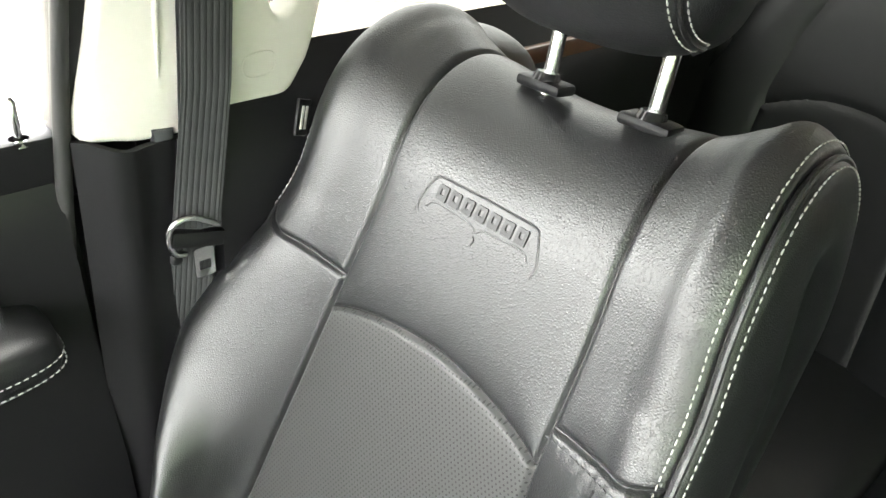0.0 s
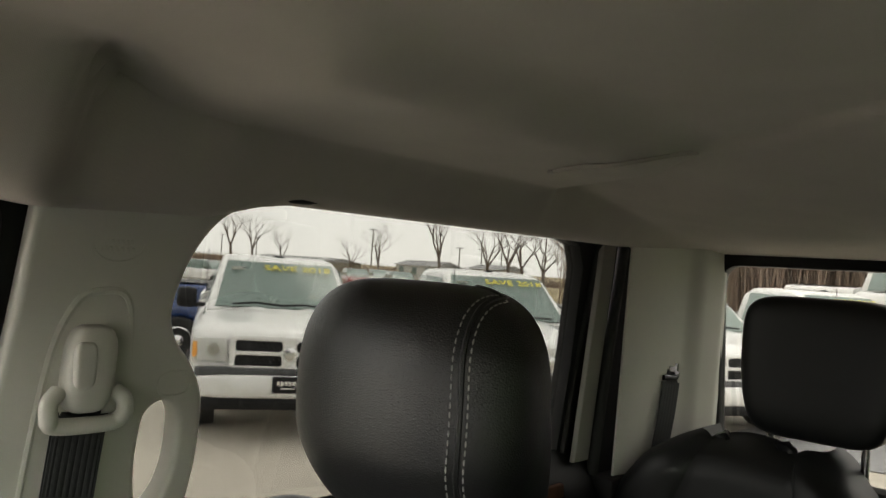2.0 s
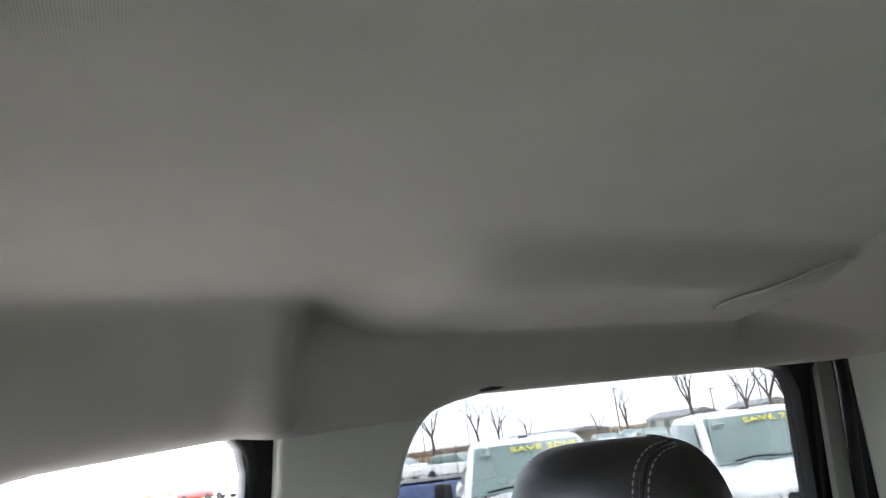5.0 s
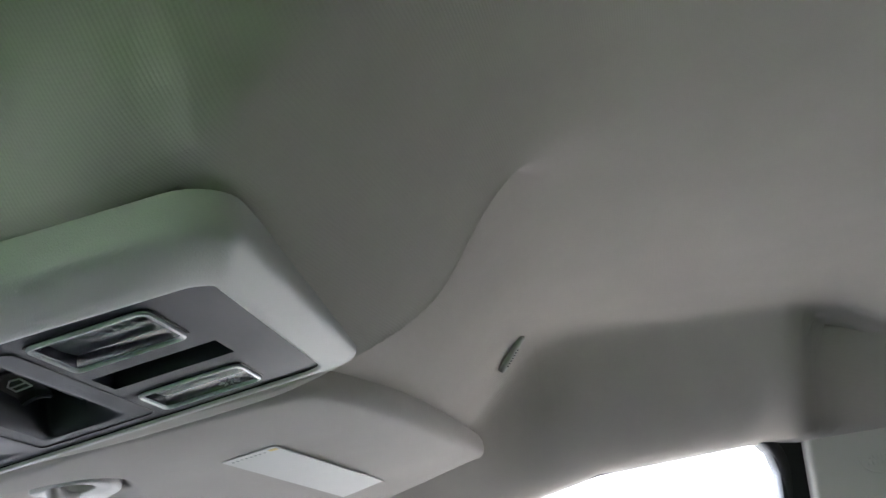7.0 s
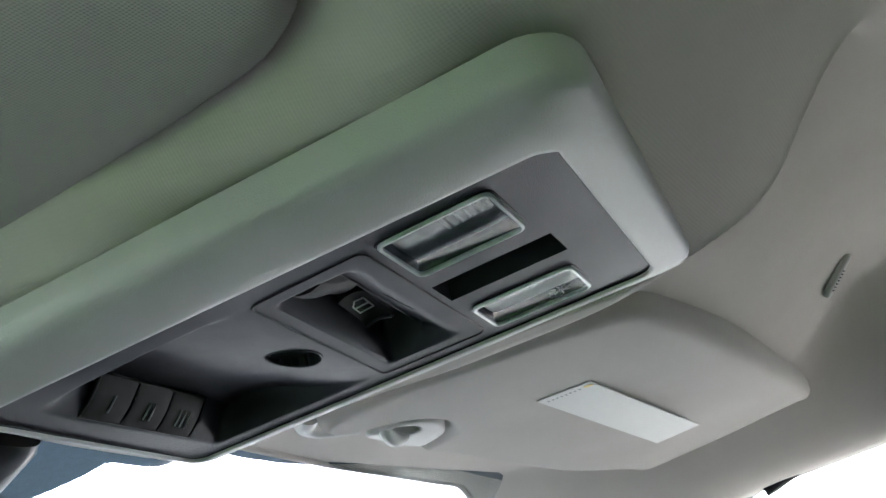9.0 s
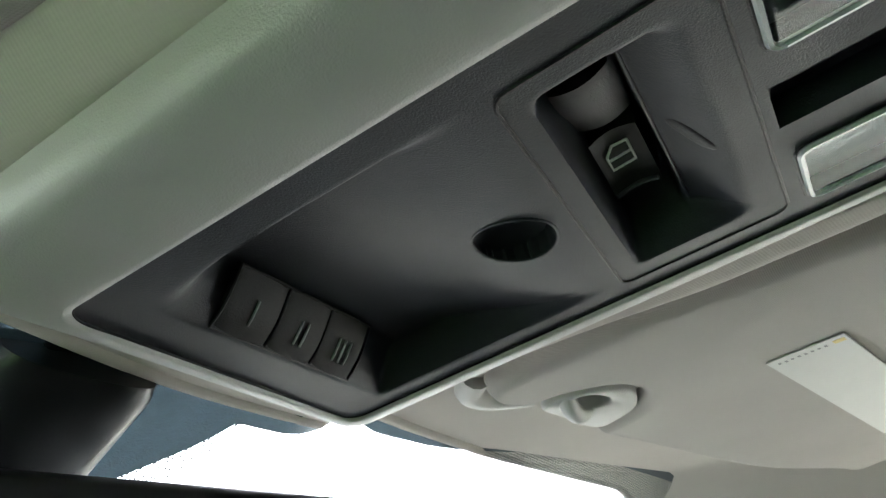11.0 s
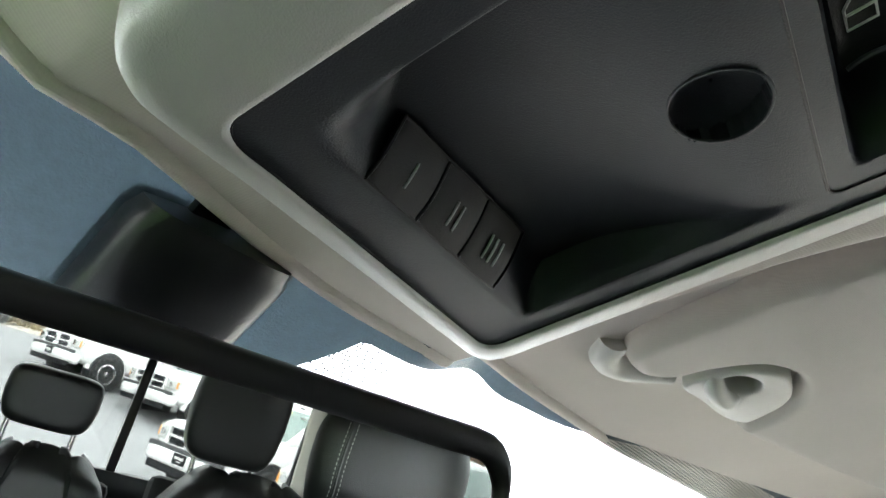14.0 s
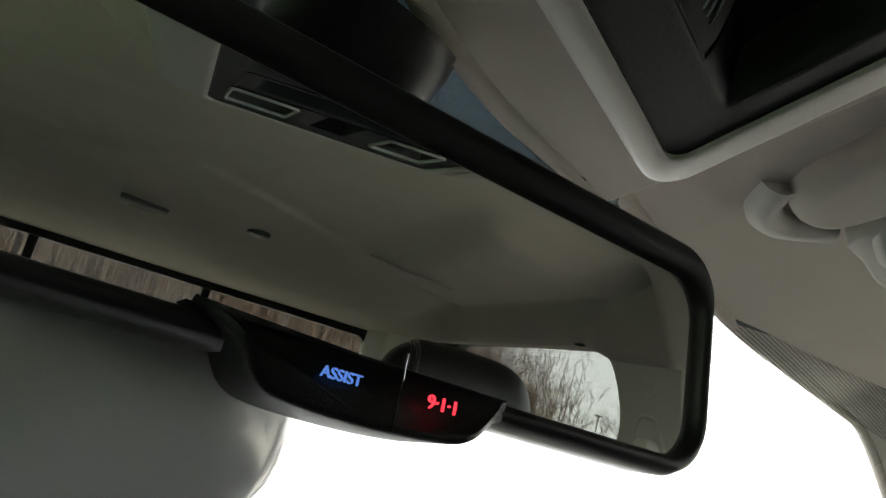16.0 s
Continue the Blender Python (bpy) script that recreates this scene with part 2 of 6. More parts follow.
# for unseen ground that should send little light into the cab
DARK_GROUND = material("dark_ground", (0.055, 0.055, 0.057), 0.9, vary=0.25, vary_scale=0.4, bump=0.4, bump_scale=60)
DRY_GRASS = material("dry_field_grass", (0.33, 0.26, 0.15), 0.95, vary=0.4, vary_scale=0.15, color2=(0.24, 0.21, 0.11), bump=0.6, bump_scale=8)
BARK = material("grey_brown_bark", (0.15, 0.12, 0.10), 0.9, vary=0.4, vary_scale=3)
TWIGS = material("brown_twigs", (0.27, 0.20, 0.16), 0.95, vary=0.4, vary_scale=0.4, color2=(0.19, 0.145, 0.11))
EVERGREEN = material("dark_evergreen", (0.05, 0.085, 0.03), 0.9, vary=0.5, vary_scale=1.5)
HOUSE_WALL = material("pale_siding", (0.55, 0.54, 0.52), 0.8, vary=0.1, vary_scale=0.5)
BARN_WALL = material("brown_barn_wall", (0.22, 0.19, 0.14), 0.8, vary=0.2, vary_scale=0.4)
LAWN = material("green_turf", (0.16, 0.27, 0.09), 0.95, vary=0.3, vary_scale=1.5, bump=0.6, bump_scale=30)
ROOF_GREY = material("grey_roof", (0.3, 0.3, 0.3), 0.8, vary=0.15)


# ---- mesh helpers ----
def smooth(a, b, t):
    u = min(1.0, max(0.0, (t - a) / (b - a)))
    return u * u * (3 - 2 * u)


def interp(t, xs, ys):
    return float(np.interp(t, xs, ys))


def finish(ob, mat, sharp=40):
    ob.data.materials.append(mat)
    ob.data.polygons.foreach_set("use_smooth", [True] * len(ob.data.polygons))
    ob.data.set_sharp_from_angle(angle=radians(sharp))
    return ob


def part(name, bm, mat, parent=None, label="", sharp=40):
    """Links a bmesh as one mesh object under a thing or under a part."""
    me = bpy.data.meshes.new(name)
    bmesh.ops.recalc_face_normals(bm, faces=bm.faces)
    bm.to_mesh(me)
    bm.free()
    ob = finish(new(name, me), mat, sharp)
    if parent:
        ob.parent = parent
    return tagged(ob, label)


def thing(name, label, category, at=None, group="", kind=""):
    ob = new(name)
    ob.empty_display_size = 0.05
    if at is not None:
        ob.matrix_world = at
    return tagged(ob, label, category, group, kind)


def grid_bm(fn, us, vs, bm=None, wrap=False):
    """A sheet of quads through fn(u, v)."""
    bm = bm or bmesh.new()
    rows = [[bm.verts.new(fn(u, v)) for u in us] for v in vs]
    for a, b in zip(rows, rows[1:]):
        for i in range(len(us) - (0 if wrap else 1)):
            j = (i + 1) % len(us)
            bm.faces.new((a[i], a[j], b[j], b[i]))
    return bm


def thick(bm, d):
    """Gives a sheet a thickness d."""
    bmesh.ops.recalc_face_normals(bm, faces=bm.faces)
    bmesh.ops.solidify(bm, geom=bm.faces[:], thickness=d)
    return bm


def box_bm(sx, sy, sz, bevel=0.0, m=None, seg=2, bm=None):
    b = bmesh.new()
    bmesh.ops.create_cube(b, size=1, matrix=Matrix.Diagonal((sx, sy, sz, 1)))
    if bevel:
        bmesh.ops.bevel(b, geom=b.edges[:], offset=bevel, segments=seg, affect="EDGES", profile=0.5)
    if m is not None:
        bmesh.ops.transform(b, matrix=m, verts=b.verts)
    return join(bm, b)


def join(into, b):
    if into is None:
        return b
    me = bpy.data.meshes.new("join")
    b.to_mesh(me)
    b.free()
    into.from_mesh(me)
    bpy.data.meshes.remove(me)
    return into


def tube_bm(points, radius, n=10, bm=None, cap=True):
    """A round bar along points; radius is one number or one a point."""
    bm = bm or bmesh.new()
    pts = [Vector(p) for p in points]
    rad = radius if isinstance(radius, (list, tuple)) else [radius] * len(pts)
    rings, side = [], None
    for i, p in enumerate(pts):
        d = (pts[min(i + 1, len(pts) - 1)] - pts[max(i - 1, 0)]).normalized()
        if side is None or abs(side.dot(d)) > 0.95:
            side = d.orthogonal().normalized()
        side = (side - d * side.dot(d)).normalized()
        up = d.cross(side)
        rings.append([bm.verts.new(p + rad[i] * (math.cos(2 * math.pi * k / n) * side + math.sin(2 * math.pi * k / n) * up)) for k in range(n)])
    for a, b in zip(rings, rings[1:]):
        for k in range(n):
            bm.faces.new((a[k], a[(k + 1) % n], b[(k + 1) % n], b[k]))
    if cap:
        bm.faces.new(rings[0][::-1])
        bm.faces.new(rings[-1])
    return bm


def prism_bm(outline, depth, place, holes=(), bevel=0.0, seg=2):
    """A flat outline (with holes) of 2D points, extruded by depth along the third axis, then placed by place(u, v, w)."""
    bm = bmesh.new()
    edges = []
    for loop in (outline, *holes):
        vs = [bm.verts.new((u, v, 0)) for u, v in loop]
        edges += [bm.edges.new((a, b)) for a, b in zip(vs, vs[1:] + vs[:1])]
    bmesh.ops.triangle_fill(bm, edges=edges, use_beauty=True)
    if holes:
        def inside(p, loop):
            odd = False
            for (x0, y0), (x1, y1) in zip(loop, loop[1:] + loop[:1]):
                if (y0 > p[1]) != (y1 > p[1]) and p[0] < (x1 - x0) * (p[1] - y0) / (y1 - y0) + x0:
                    odd = not odd
            return odd
        bad = [f for f in bm.faces if any(inside(f.calc_center_median(), list(h)) for h in holes)]
        bmesh.ops.delete(bm, geom=bad, context="FACES_ONLY")
    rim = [e for e in bm.edges if len(e.link_faces) == 1]
    got = bmesh.ops.extrude_face_region(bm, geom=bm.faces[:])
    up = [g for g in got["geom"] if isinstance(g, bmesh.types.BMVert)]
    bmesh.ops.translate(bm, vec=(0, 0, depth), verts=up)
    bmesh.ops.recalc_face_normals(bm, faces=bm.faces)
    if bevel:
        sel = [e for e in bm.edges if len(e.link_faces) == 2 and e.calc_face_angle(0) > radians(60) and abs(e.verts[0].co.z - e.verts[1].co.z) < 1e-6]
        bmesh.ops.bevel(bm, geom=sel, offset=bevel, segments=seg, affect="EDGES", profile=0.5)
    for v in bm.verts:
        v.co = place(*v.co)
    return bm


def rounded(x0, x1, y0, y1, r, n=5):
    """The outline of a rectangle with round corners."""
    out = []
    for cx, cy, a in ((x1 - r, y1 - r, 0), (x0 + r, y1 - r, 90), (x0 + r, y0 + r, 180), (x1 - r, y0 + r, 270)):
        for k in range(n + 1):
            w = radians(a + 90 * k / n)
            out.append((cx + r * math.cos(w), cy + r * math.sin(w)))
    return out


def curve(points, n):
    """n points along a smooth line (Catmull-Rom) through points."""
    p = [Vector(q) for q in points]
    p = [2 * p[0] - p[1], *p, 2 * p[-1] - p[-2]]
    out = []
    for k in range(n):
        s = k / (n - 1) * (len(p) - 3)
        i = min(int(s), len(p) - 4)
        t = s - i
        a, b, c, d = p[i:i + 4]
        out.append(0.5 * (2 * b + (c - a) * t + (2 * a - 5 * b + 4 * c - d) * t * t + (3 * b - a - 3 * c + d) * t ** 3))
    return out


def closed(points, n):
    """n points round a smooth closed line."""
    m = len(points)
    ext = curve([points[(k - 2) % m] for k in range(m + 4)], (m + 3) * 12 + 1)
    ring = ext[24:24 + m * 12]
    return [ring[int(k * len(ring) / n)] for k in range(n)]


def lump_bm(rx, ry, rz, e1=0.5, e2=0.5, n=24, m=16, place=None):
    """A rounded cushion (superellipsoid)."""
    def f(u, v):
        cu, su, cv, sv = math.cos(u), math.sin(u), math.cos(v), math.sin(v)
        pw = lambda c, e: math.copysign(abs(c) ** e, c)
        p = Vector((rx * pw(cv, e1) * pw(cu, e2), ry * pw(cv, e1) * pw(su, e2), rz * pw(sv, e1)))
        return place(p) if place else p
    us = [2 * math.pi * k / n for k in range(n)]
    vs = [-math.pi / 2 + math.pi * (0.004 + 0.992 * k / m) for k in range(m + 1)]
    bm = grid_bm(f, us, vs, wrap=True)
    bm.verts.ensure_lookup_table()
    bm.faces.new([bm.verts[k] for k in range(n)][::-1])
    bm.faces.new([bm.verts[m * n + k] for k in range(n)])
    return bm


def stitches_bm(points, length=0.0052, gap=0.0034, width=0.0011, lift=0.0006, normal=None, bm=None):
    """Short threads laid along a line."""
    bm = bm or bmesh.new()
    pts = [Vector(p) for p in points]
    run, at, i = 0.0, 0.0, 0
    cum = [0.0]
    for a, b in zip(pts, pts[1:]):
        cum.append(cum[-1] + (b - a).length)

    def where(d):
        j = min(max(int(np.searchsorted(cum, d)) - 1, 0), len(pts) - 2)
        return pts[j].lerp(pts[j + 1], (d - cum[j]) / max(1e-9, cum[j + 1] - cum[j]))
    while at + length < cum[-1]:
        a, b = where(at), where(at + length)
        mid = (a + b) / 2 + (Vector(normal) * 0.0005 if normal else Vector())
        tube_bm([a, mid, b], [width * 0.5, width * 0.8, width * 0.5], 5, bm)
        at += length + gap
    return bm


def words(text, size, mat, m, name, parent, depth=0.0003):
    """Lettering as a thin mesh; the middle of the line at the origin of m."""
    cu = bpy.data.curves.new(name, "FONT")
    cu.body, cu.size, cu.extrude, cu.align_x, cu.align_y = text, size, depth, "CENTER", "CENTER"
    tmp = bpy.data.objects.new("tmp", cu)
    me = bpy.data.meshes.new_from_object(tmp)
    bpy.data.objects.remove(tmp)
    bpy.data.curves.remove(cu)
    me.transform(m)
    me.materials.clear()
    me.materials.append(mat)
    ob = new(name, me)
    ob.parent = parent
    return ob


# ---- cab structure ----
def soft(t, xs, ys, w=0.012):
    """Interpolation with its corners rounded off."""
    return sum(float(np.interp(t + k * w / 2, xs, ys)) for k in (-2, -1, 0, 1, 2)) / 5


def roof_z(x, y):
    """Height of the headliner's lower face."""
    ax = abs(x)
    z = 2.045
    yc = interp(ax, [0.0, 0.1, 0.246, 0.59, 0.70], [-0.13, -0.19, -0.293, -0.446, -0.49])
    k = smooth(yc + 0.003, yc - 0.010, y)
    z -= 0.006 * k + 0.088 * max(0.0, (yc - y) / (yc + 1.02)) ** 0.85
    z -= 0.028 * smooth(0.30, 0.41, ax) * smooth(0.19, 0.09, y) * (1 - k)
    av = ax + (0.036 if x < 0 else 0.0)
    front = interp(av, [0.10, 0.20, 0.31, 0.38, 0.47, 0.54, 0.60, 0.64], [0.832, 0.836, 0.828, 0.810, 0.777, 0.737, 0.702, 0.68])
    side = soft(y, [0.40, 0.45, 0.494, 0.517, 0.56, 0.60, 0.70, 0.80, 0.84], [0, 0.004, 0.019, 0.042, 0.086, 0.100, 0.1145, 0.131, 0.1385])
    if y > front:
        at = interp(front, [0.60, 0.70, 0.80, 0.84], [0.100, 0.1145, 0.131, 0.1385])
        side = at + (0.147 - at) * (y - front) / (0.865 - front)
    mid = soft(y, [0.36, 0.44, 0.486, 0.51, 0.53, 0.56, 0.60, 0.82, 0.865], [0, 0.008, 0.032, 0.062, 0.089, 0.119, 0.133, 0.159, 0.1625])
    xc = soft(y, [0.40, 0.482, 0.495, 0.507, 0.517, 0.525, 0.533, 0.546, 0.56, 0.60, 0.70, 0.86], [0.092, 0.105, 0.110, 0.115, 0.120, 0.123, 0.120, 0.107, 0.095, 0.095, 0.106, 0.108], 0.006)
    near_visor = smooth(0.57, 0.63, y)
    z -= mid + (side - mid) * (smooth(xc - 0.002, xc + 0.012 + 0.05 * smooth(0.565, 0.64, y) * smooth(0.76, 0.68, y) + 0.06 * smooth(0.492, 0.45, y), ax) if x > 0 else smooth(min(xc, 0.098) - 0.003 - 0.009 * near_visor, min(xc, 0.098) + 0.055 - 0.033 * near_visor, ax))
    if x > 0:
        z -= 0.0022 * math.exp(-((x - xc - 0.001) / 0.0045) ** 2) * smooth(0.470, 0.490, y) * smooth(0.575, 0.550, y)
    xr = 0.60 - 0.080 * smooth(0.165, 0.225, y) + 0.010 * math.exp(-((y - 0.11) / 0.05) ** 2)
    low = interp(y, [-1.0, -0.06, 0.0, 0.05, 0.2, 0.25, 0.43, 0.6, 0.865], [1.956, 1.953, 1.944, 1.930, 1.924, 1.930, 1.916, 1.875, 1.80])
    t = min(1.0, max(0.0, (ax - xr) / (0.672 - 0.030 * smooth(-0.05, 0.02, y) * smooth(0.26, 0.21, y) - xr)))
    z -= max(0.0, z - low) * smooth(0.0, 0.85, t)
    z += 0.007 * smooth(-0.125, -0.095, x) * smooth(-0.03, -0.06, x) * smooth(0.55, 0.575, y) * smooth(0.72, 0.66, y)
    z += 0.045 * smooth(0.088, 0.080, x) * smooth(-0.074, -0.066, x) * smooth(0.572, 0.580, y) * smooth(0.822, 0.812, y - 0.16 * x)
    return z


xs = sorted({round(v, 4) for v in (*np.linspace(-0.68, 0.68, 110), *np.linspace(0.08, 0.22, 40), *np.linspace(0.085, 0.140, 46), *np.linspace(-0.22, -0.08, 30))})
ys = sorted({round(v, 4) for v in (*np.linspace(-1.03, 0.865, 120), *np.linspace(-0.55, -0.05, 60), *np.linspace(0.42, 0.865, 90), *np.linspace(0.47, 0.58, 60))})


def front_edge(x):
    return soft(x, [-0.62, -0.3, -0.2, -0.08, -0.05, -0.02, 0.03, 0.08, 0.13, 0.18, 0.3, 0.62], [0.893, 0.897, 0.885, 0.840, 0.849, 0.860, 0.873, 0.877, 0.881, 0.891, 0.904, 0.906], 0.02)


def roof_point(u, v):
    y = v if v < 0.80 else 0.80 + (v - 0.80) * (front_edge(u) - 0.80) / 0.065
    return (u, y, roof_z(u, v))


bm = grid_bm(roof_point, xs, ys)
bm = join(bm, grid_bm(lambda u, v: (u, v, 2.085 - 0.10 * smooth(0.45, 0.87, v)), np.linspace(-0.74, 0.74, 12), np.linspace(-1.06, 0.875, 24)))
ceiling = part("ceiling", bm, HEADLINER, label="", sharp=60)
tagged(ceiling, "greige woven cloth headliner over the whole cab", "headliner", kind="structure")

# the rolled front lip of the headliner along the windscreen
lip = [(x, front_edge(x), roof_z(x, 0.865) + 0.002) for x in np.linspace(-0.62, 0.62, 90)]
tagged(part("trim", tube_bm(lip, 0.0045, 10), HEADLINER), "rolled cloth front edge of the headliner", "headliner edge", kind="structure")


def pillar_x(z):
    """Inner face of the right-hand pillars."""
    return 0.702 - (z - 1.57) * 0.155


B_OUT = [(0.255, 1.562), (0.238, 1.64), (0.226, 1.70), (0.212, 1.80), (0.206, 1.88), (0.203, 1.925), (0.198, 1.950), (0.10, 1.952), (-0.03, 1.965), (-0.012, 1.948),
         (0.018, 1.938), (0.040, 1.919), (0.057, 1.893), (0.067, 1.862), (0.070, 1.835), (0.062, 1.810), (0.044, 1.789), (0.029, 1.765),
         (0.022, 1.74), (0.020, 1.70), (0.022, 1.66), (0.032, 1.605), (0.044, 1.583), (0.056, 1.567), (0.074, 1.555), (0.091, 1.548), (0.130, 1.548), (0.165, 1.547), (0.195, 1.547), (0.225, 1.551)]
B_HOLE = [(0.083, 1.738), (0.074, 1.748), (0.062, 1.750), (0.052, 1.741), (0.0475, 1.722), (0.047, 1.692), (0.051, 1.668), (0.060, 1.650), (0.070, 1.643), (0.078, 1.650), (0.0835, 1.672), (0.0855, 1.70), (0.085, 1.722)]
B_OUT = [tuple(p)[:2] for p in closed([(a, b, 0) for a, b in B_OUT], 90)]
B_HOLE = [tuple(p)[:2] for p in closed([(a, b, 0) for a, b in B_HOLE], 48)]


def b_pillar(s, name):
    def place(u, v, w):
        bulge = 0.010 * smooth(0.20, 0.26, u) + 0.004 * smooth(0.06, 0.03, u)
        return Vector((s * (pillar_x(v) + bulge + w), u, v))
    pil = thing(name, "beige plastic belt pillar with an open grip loop", "pillar trim", kind="structure")
    part("pillar_cover", prism_bm(B_OUT, 0.034, place, [B_HOLE], 0.0075, 4), BEIGE, pil, sharp=50)
    # raised edge round the belt guide pocket
    ridge = curve([(0, 0.186, 1.605), (0, 0.184, 1.70), (0, 0.176, 1.80), (0, 0.160, 1.846), (0, 0.140, 1.856), (0, 0.118, 1.852), (0, 0.108, 1.82), (0, 0.104, 1.77)], 40)
    part("pocket_edge", tube_bm([(s * (pillar_x(p[2]) + 0.0022), p[1], p[2]) for p in ridge], [0.0005 + 0.004 * math.sin(math.pi * min(1, max(0, k / 39))) ** 0.5 for k in range(40)], 8), BEIGE, pil)
    # moulded badge outline and the two screw caps of the grip
    arc = [(s * (pillar_x(1.894 + 0.016 * math.sin(a)) - 0.0002), 0.131 + 0.023 * math.cos(a), 1.899 + 0.017 * math.sin(a)) for a in np.linspace(math.pi, 2 * math.pi, 20)]
    part("badge_outline", tube_bm(arc, 0.0013, 6), BEIGE, pil)
    for row, wide in ((1.8995, 0.026), (1.893, 0.030)):
        for k in range(6):
            part("moulded_bar", box_bm(0.0016, wide / 8, 0.0045, 0.0004, Matrix.Translation((s * pillar_x(row), 0.131 + (k - 2.5) * wide / 6, row))), BEIGE, pil)
    for cy, cz in ((0.058, 1.768), (0.090, 1.60)):
        loop = closed([(0, cy + 0.018, cz), (0, cy + 0.012, cz - 0.011), (0, cy - 0.010, cz - 0.011), (0, cy - 0.016, cz), (0, cy - 0.010, cz + 0.011), (0, cy + 0.012, cz + 0.010)], 30)
        part("screw_cap", tube_bm([(s * (pillar_x(p[2]) + 0.0002), p[1], p[2]) for p in [*loop, loop[0]]], 0.0008, 6), BEIGE, pil)
    def cover(u, v):
        x = 0.704 + (1.57 - v) * 0.05 + 0.020 * smooth(0.226, 0.268, u) - 0.006 * math.exp(-((u - 0.222) / 0.012) ** 2) + 0.006 * smooth(0.14, 0.11, u)
        return Vector((s * x, u + (1.56 - v) * 0.03, v + 0.010 * smooth(0.215, 0.255, u) * (v > 1.5)))
    part("lower_cover", thick(grid_bm(cover, np.linspace(0.104, 0.256, 40), np.linspace(1.10, 1.547, 20)), 0.006 * s), BLACK_PLASTIC, pil, "black plastic lower pillar cover")
    part("rib", prism_bm([(0.196, 1.558), (0.176, 1.556), (0.190, 1.44)], 0.012, lambda u, v, w: Vector((s * (0.700 + (1.57 - v) * 0.05 + w), u, v)), (), 0.003), GREY_PLASTIC, pil)
    part("pillar_core", prism_bm([(0.255, 1.0), (0.255, 1.57), (0.20, 1.97), (0.0, 1.97), (0.085, 1.86), (0.10, 1.57), (0.10, 1.0)], 0.04, lambda u, v, w: Vector((s * (pillar_x(max(v, 1.5)) + 0.028 + w), u, v))), BLACK_PLASTIC, pil)
    return pil


b_pillar(1, "wall_pillar_right")
b_pillar(-1, "wall_pillar_left")


def c_pillar(s, name):
    """Rear corner trim between the rear door and the back window."""
    pil = thing(name, "beige plastic rear corner trim with a belt slot", "pillar trim", kind="structure")
    def f(u, v):
        x = 0.675 - 0.070 * u - (v - 1.56) * 0.03 + 0.010 * math.sin(u * math.pi) - 0.012 * smooth(0.62, 0.75, u) * smooth(1.0, 0.9, u)
        return Vector((s * x, -0.757 - 0.235 * u, v))
    hole = (0.55, 1.735)
    bm = bmesh.new()
    us, vs = np.linspace(0, 1, 52), np.linspace(1.555, 1.985, 88)
    verts = [[bm.verts.new(f(u, v)) for u in us] for v in vs]
    for j in range(len(vs) - 1):
        for i in range(len(us) - 1):
            du, dv = ((us[i] + us[i + 1]) / 2 - hole[0]) * 0.235, (vs[j] + vs[j + 1]) / 2 - hole[1]
            if abs(du) < 0.017 - 0.25 * abs(dv + 0.004) and -0.016 < dv < 0.014 + du * 0.5:
                continue
            bm.faces.new((verts[j][i], verts[j][i + 1], verts[j + 1][i + 1], verts[j + 1][i]))
    part("corner_cover", thick(bm, 0.004 * s), BEIGE, pil)
    part("slot_back", box_bm(0.01, 0.07, 0.06, 0.004, Matrix.Translation((s * 0.665, -0.888, 1.735))), BLACK_PLASTIC, pil)
    tab = closed([(0, 0.012, 0.010), (0, 0.011, -0.004), (0, 0.0, -0.013), (0, -0.011, -0.004), (0, -0.012, 0.010)], 24)
    part("tag_outline", tube_bm([(s * (f(0.26, 1.905)[0] - 0.0005 - 0.07 * p[1]), f(0.26, 0)[1] + p[1], 1.905 + p[2]) for p in [*tab, tab[0]]], 0.0007, 6), BEIGE, pil)
    part("lower_cover", box_bm(0.05, 0.30, 0.40, 0.01, Matrix.Translation((s * 0.68, -0.88, 1.36))), BLACK_PLASTIC, pil, "black lower corner trim")
    part("pillar_core", box_bm(0.05, 0.33, 0.45, 0.004, Matrix.Translation((s * 0.725, -0.915, 1.76))), BLACK_PLASTIC, pil)
    return pil


c_pillar(1, "wall_corner_right")
c_pillar(-1, "wall_corner_left")

# door frames and door panels
def strip(name, pts, radius, mat, parent, flat=1.0):
    return part(name, tube_bm(pts, radius, 12), mat, parent)


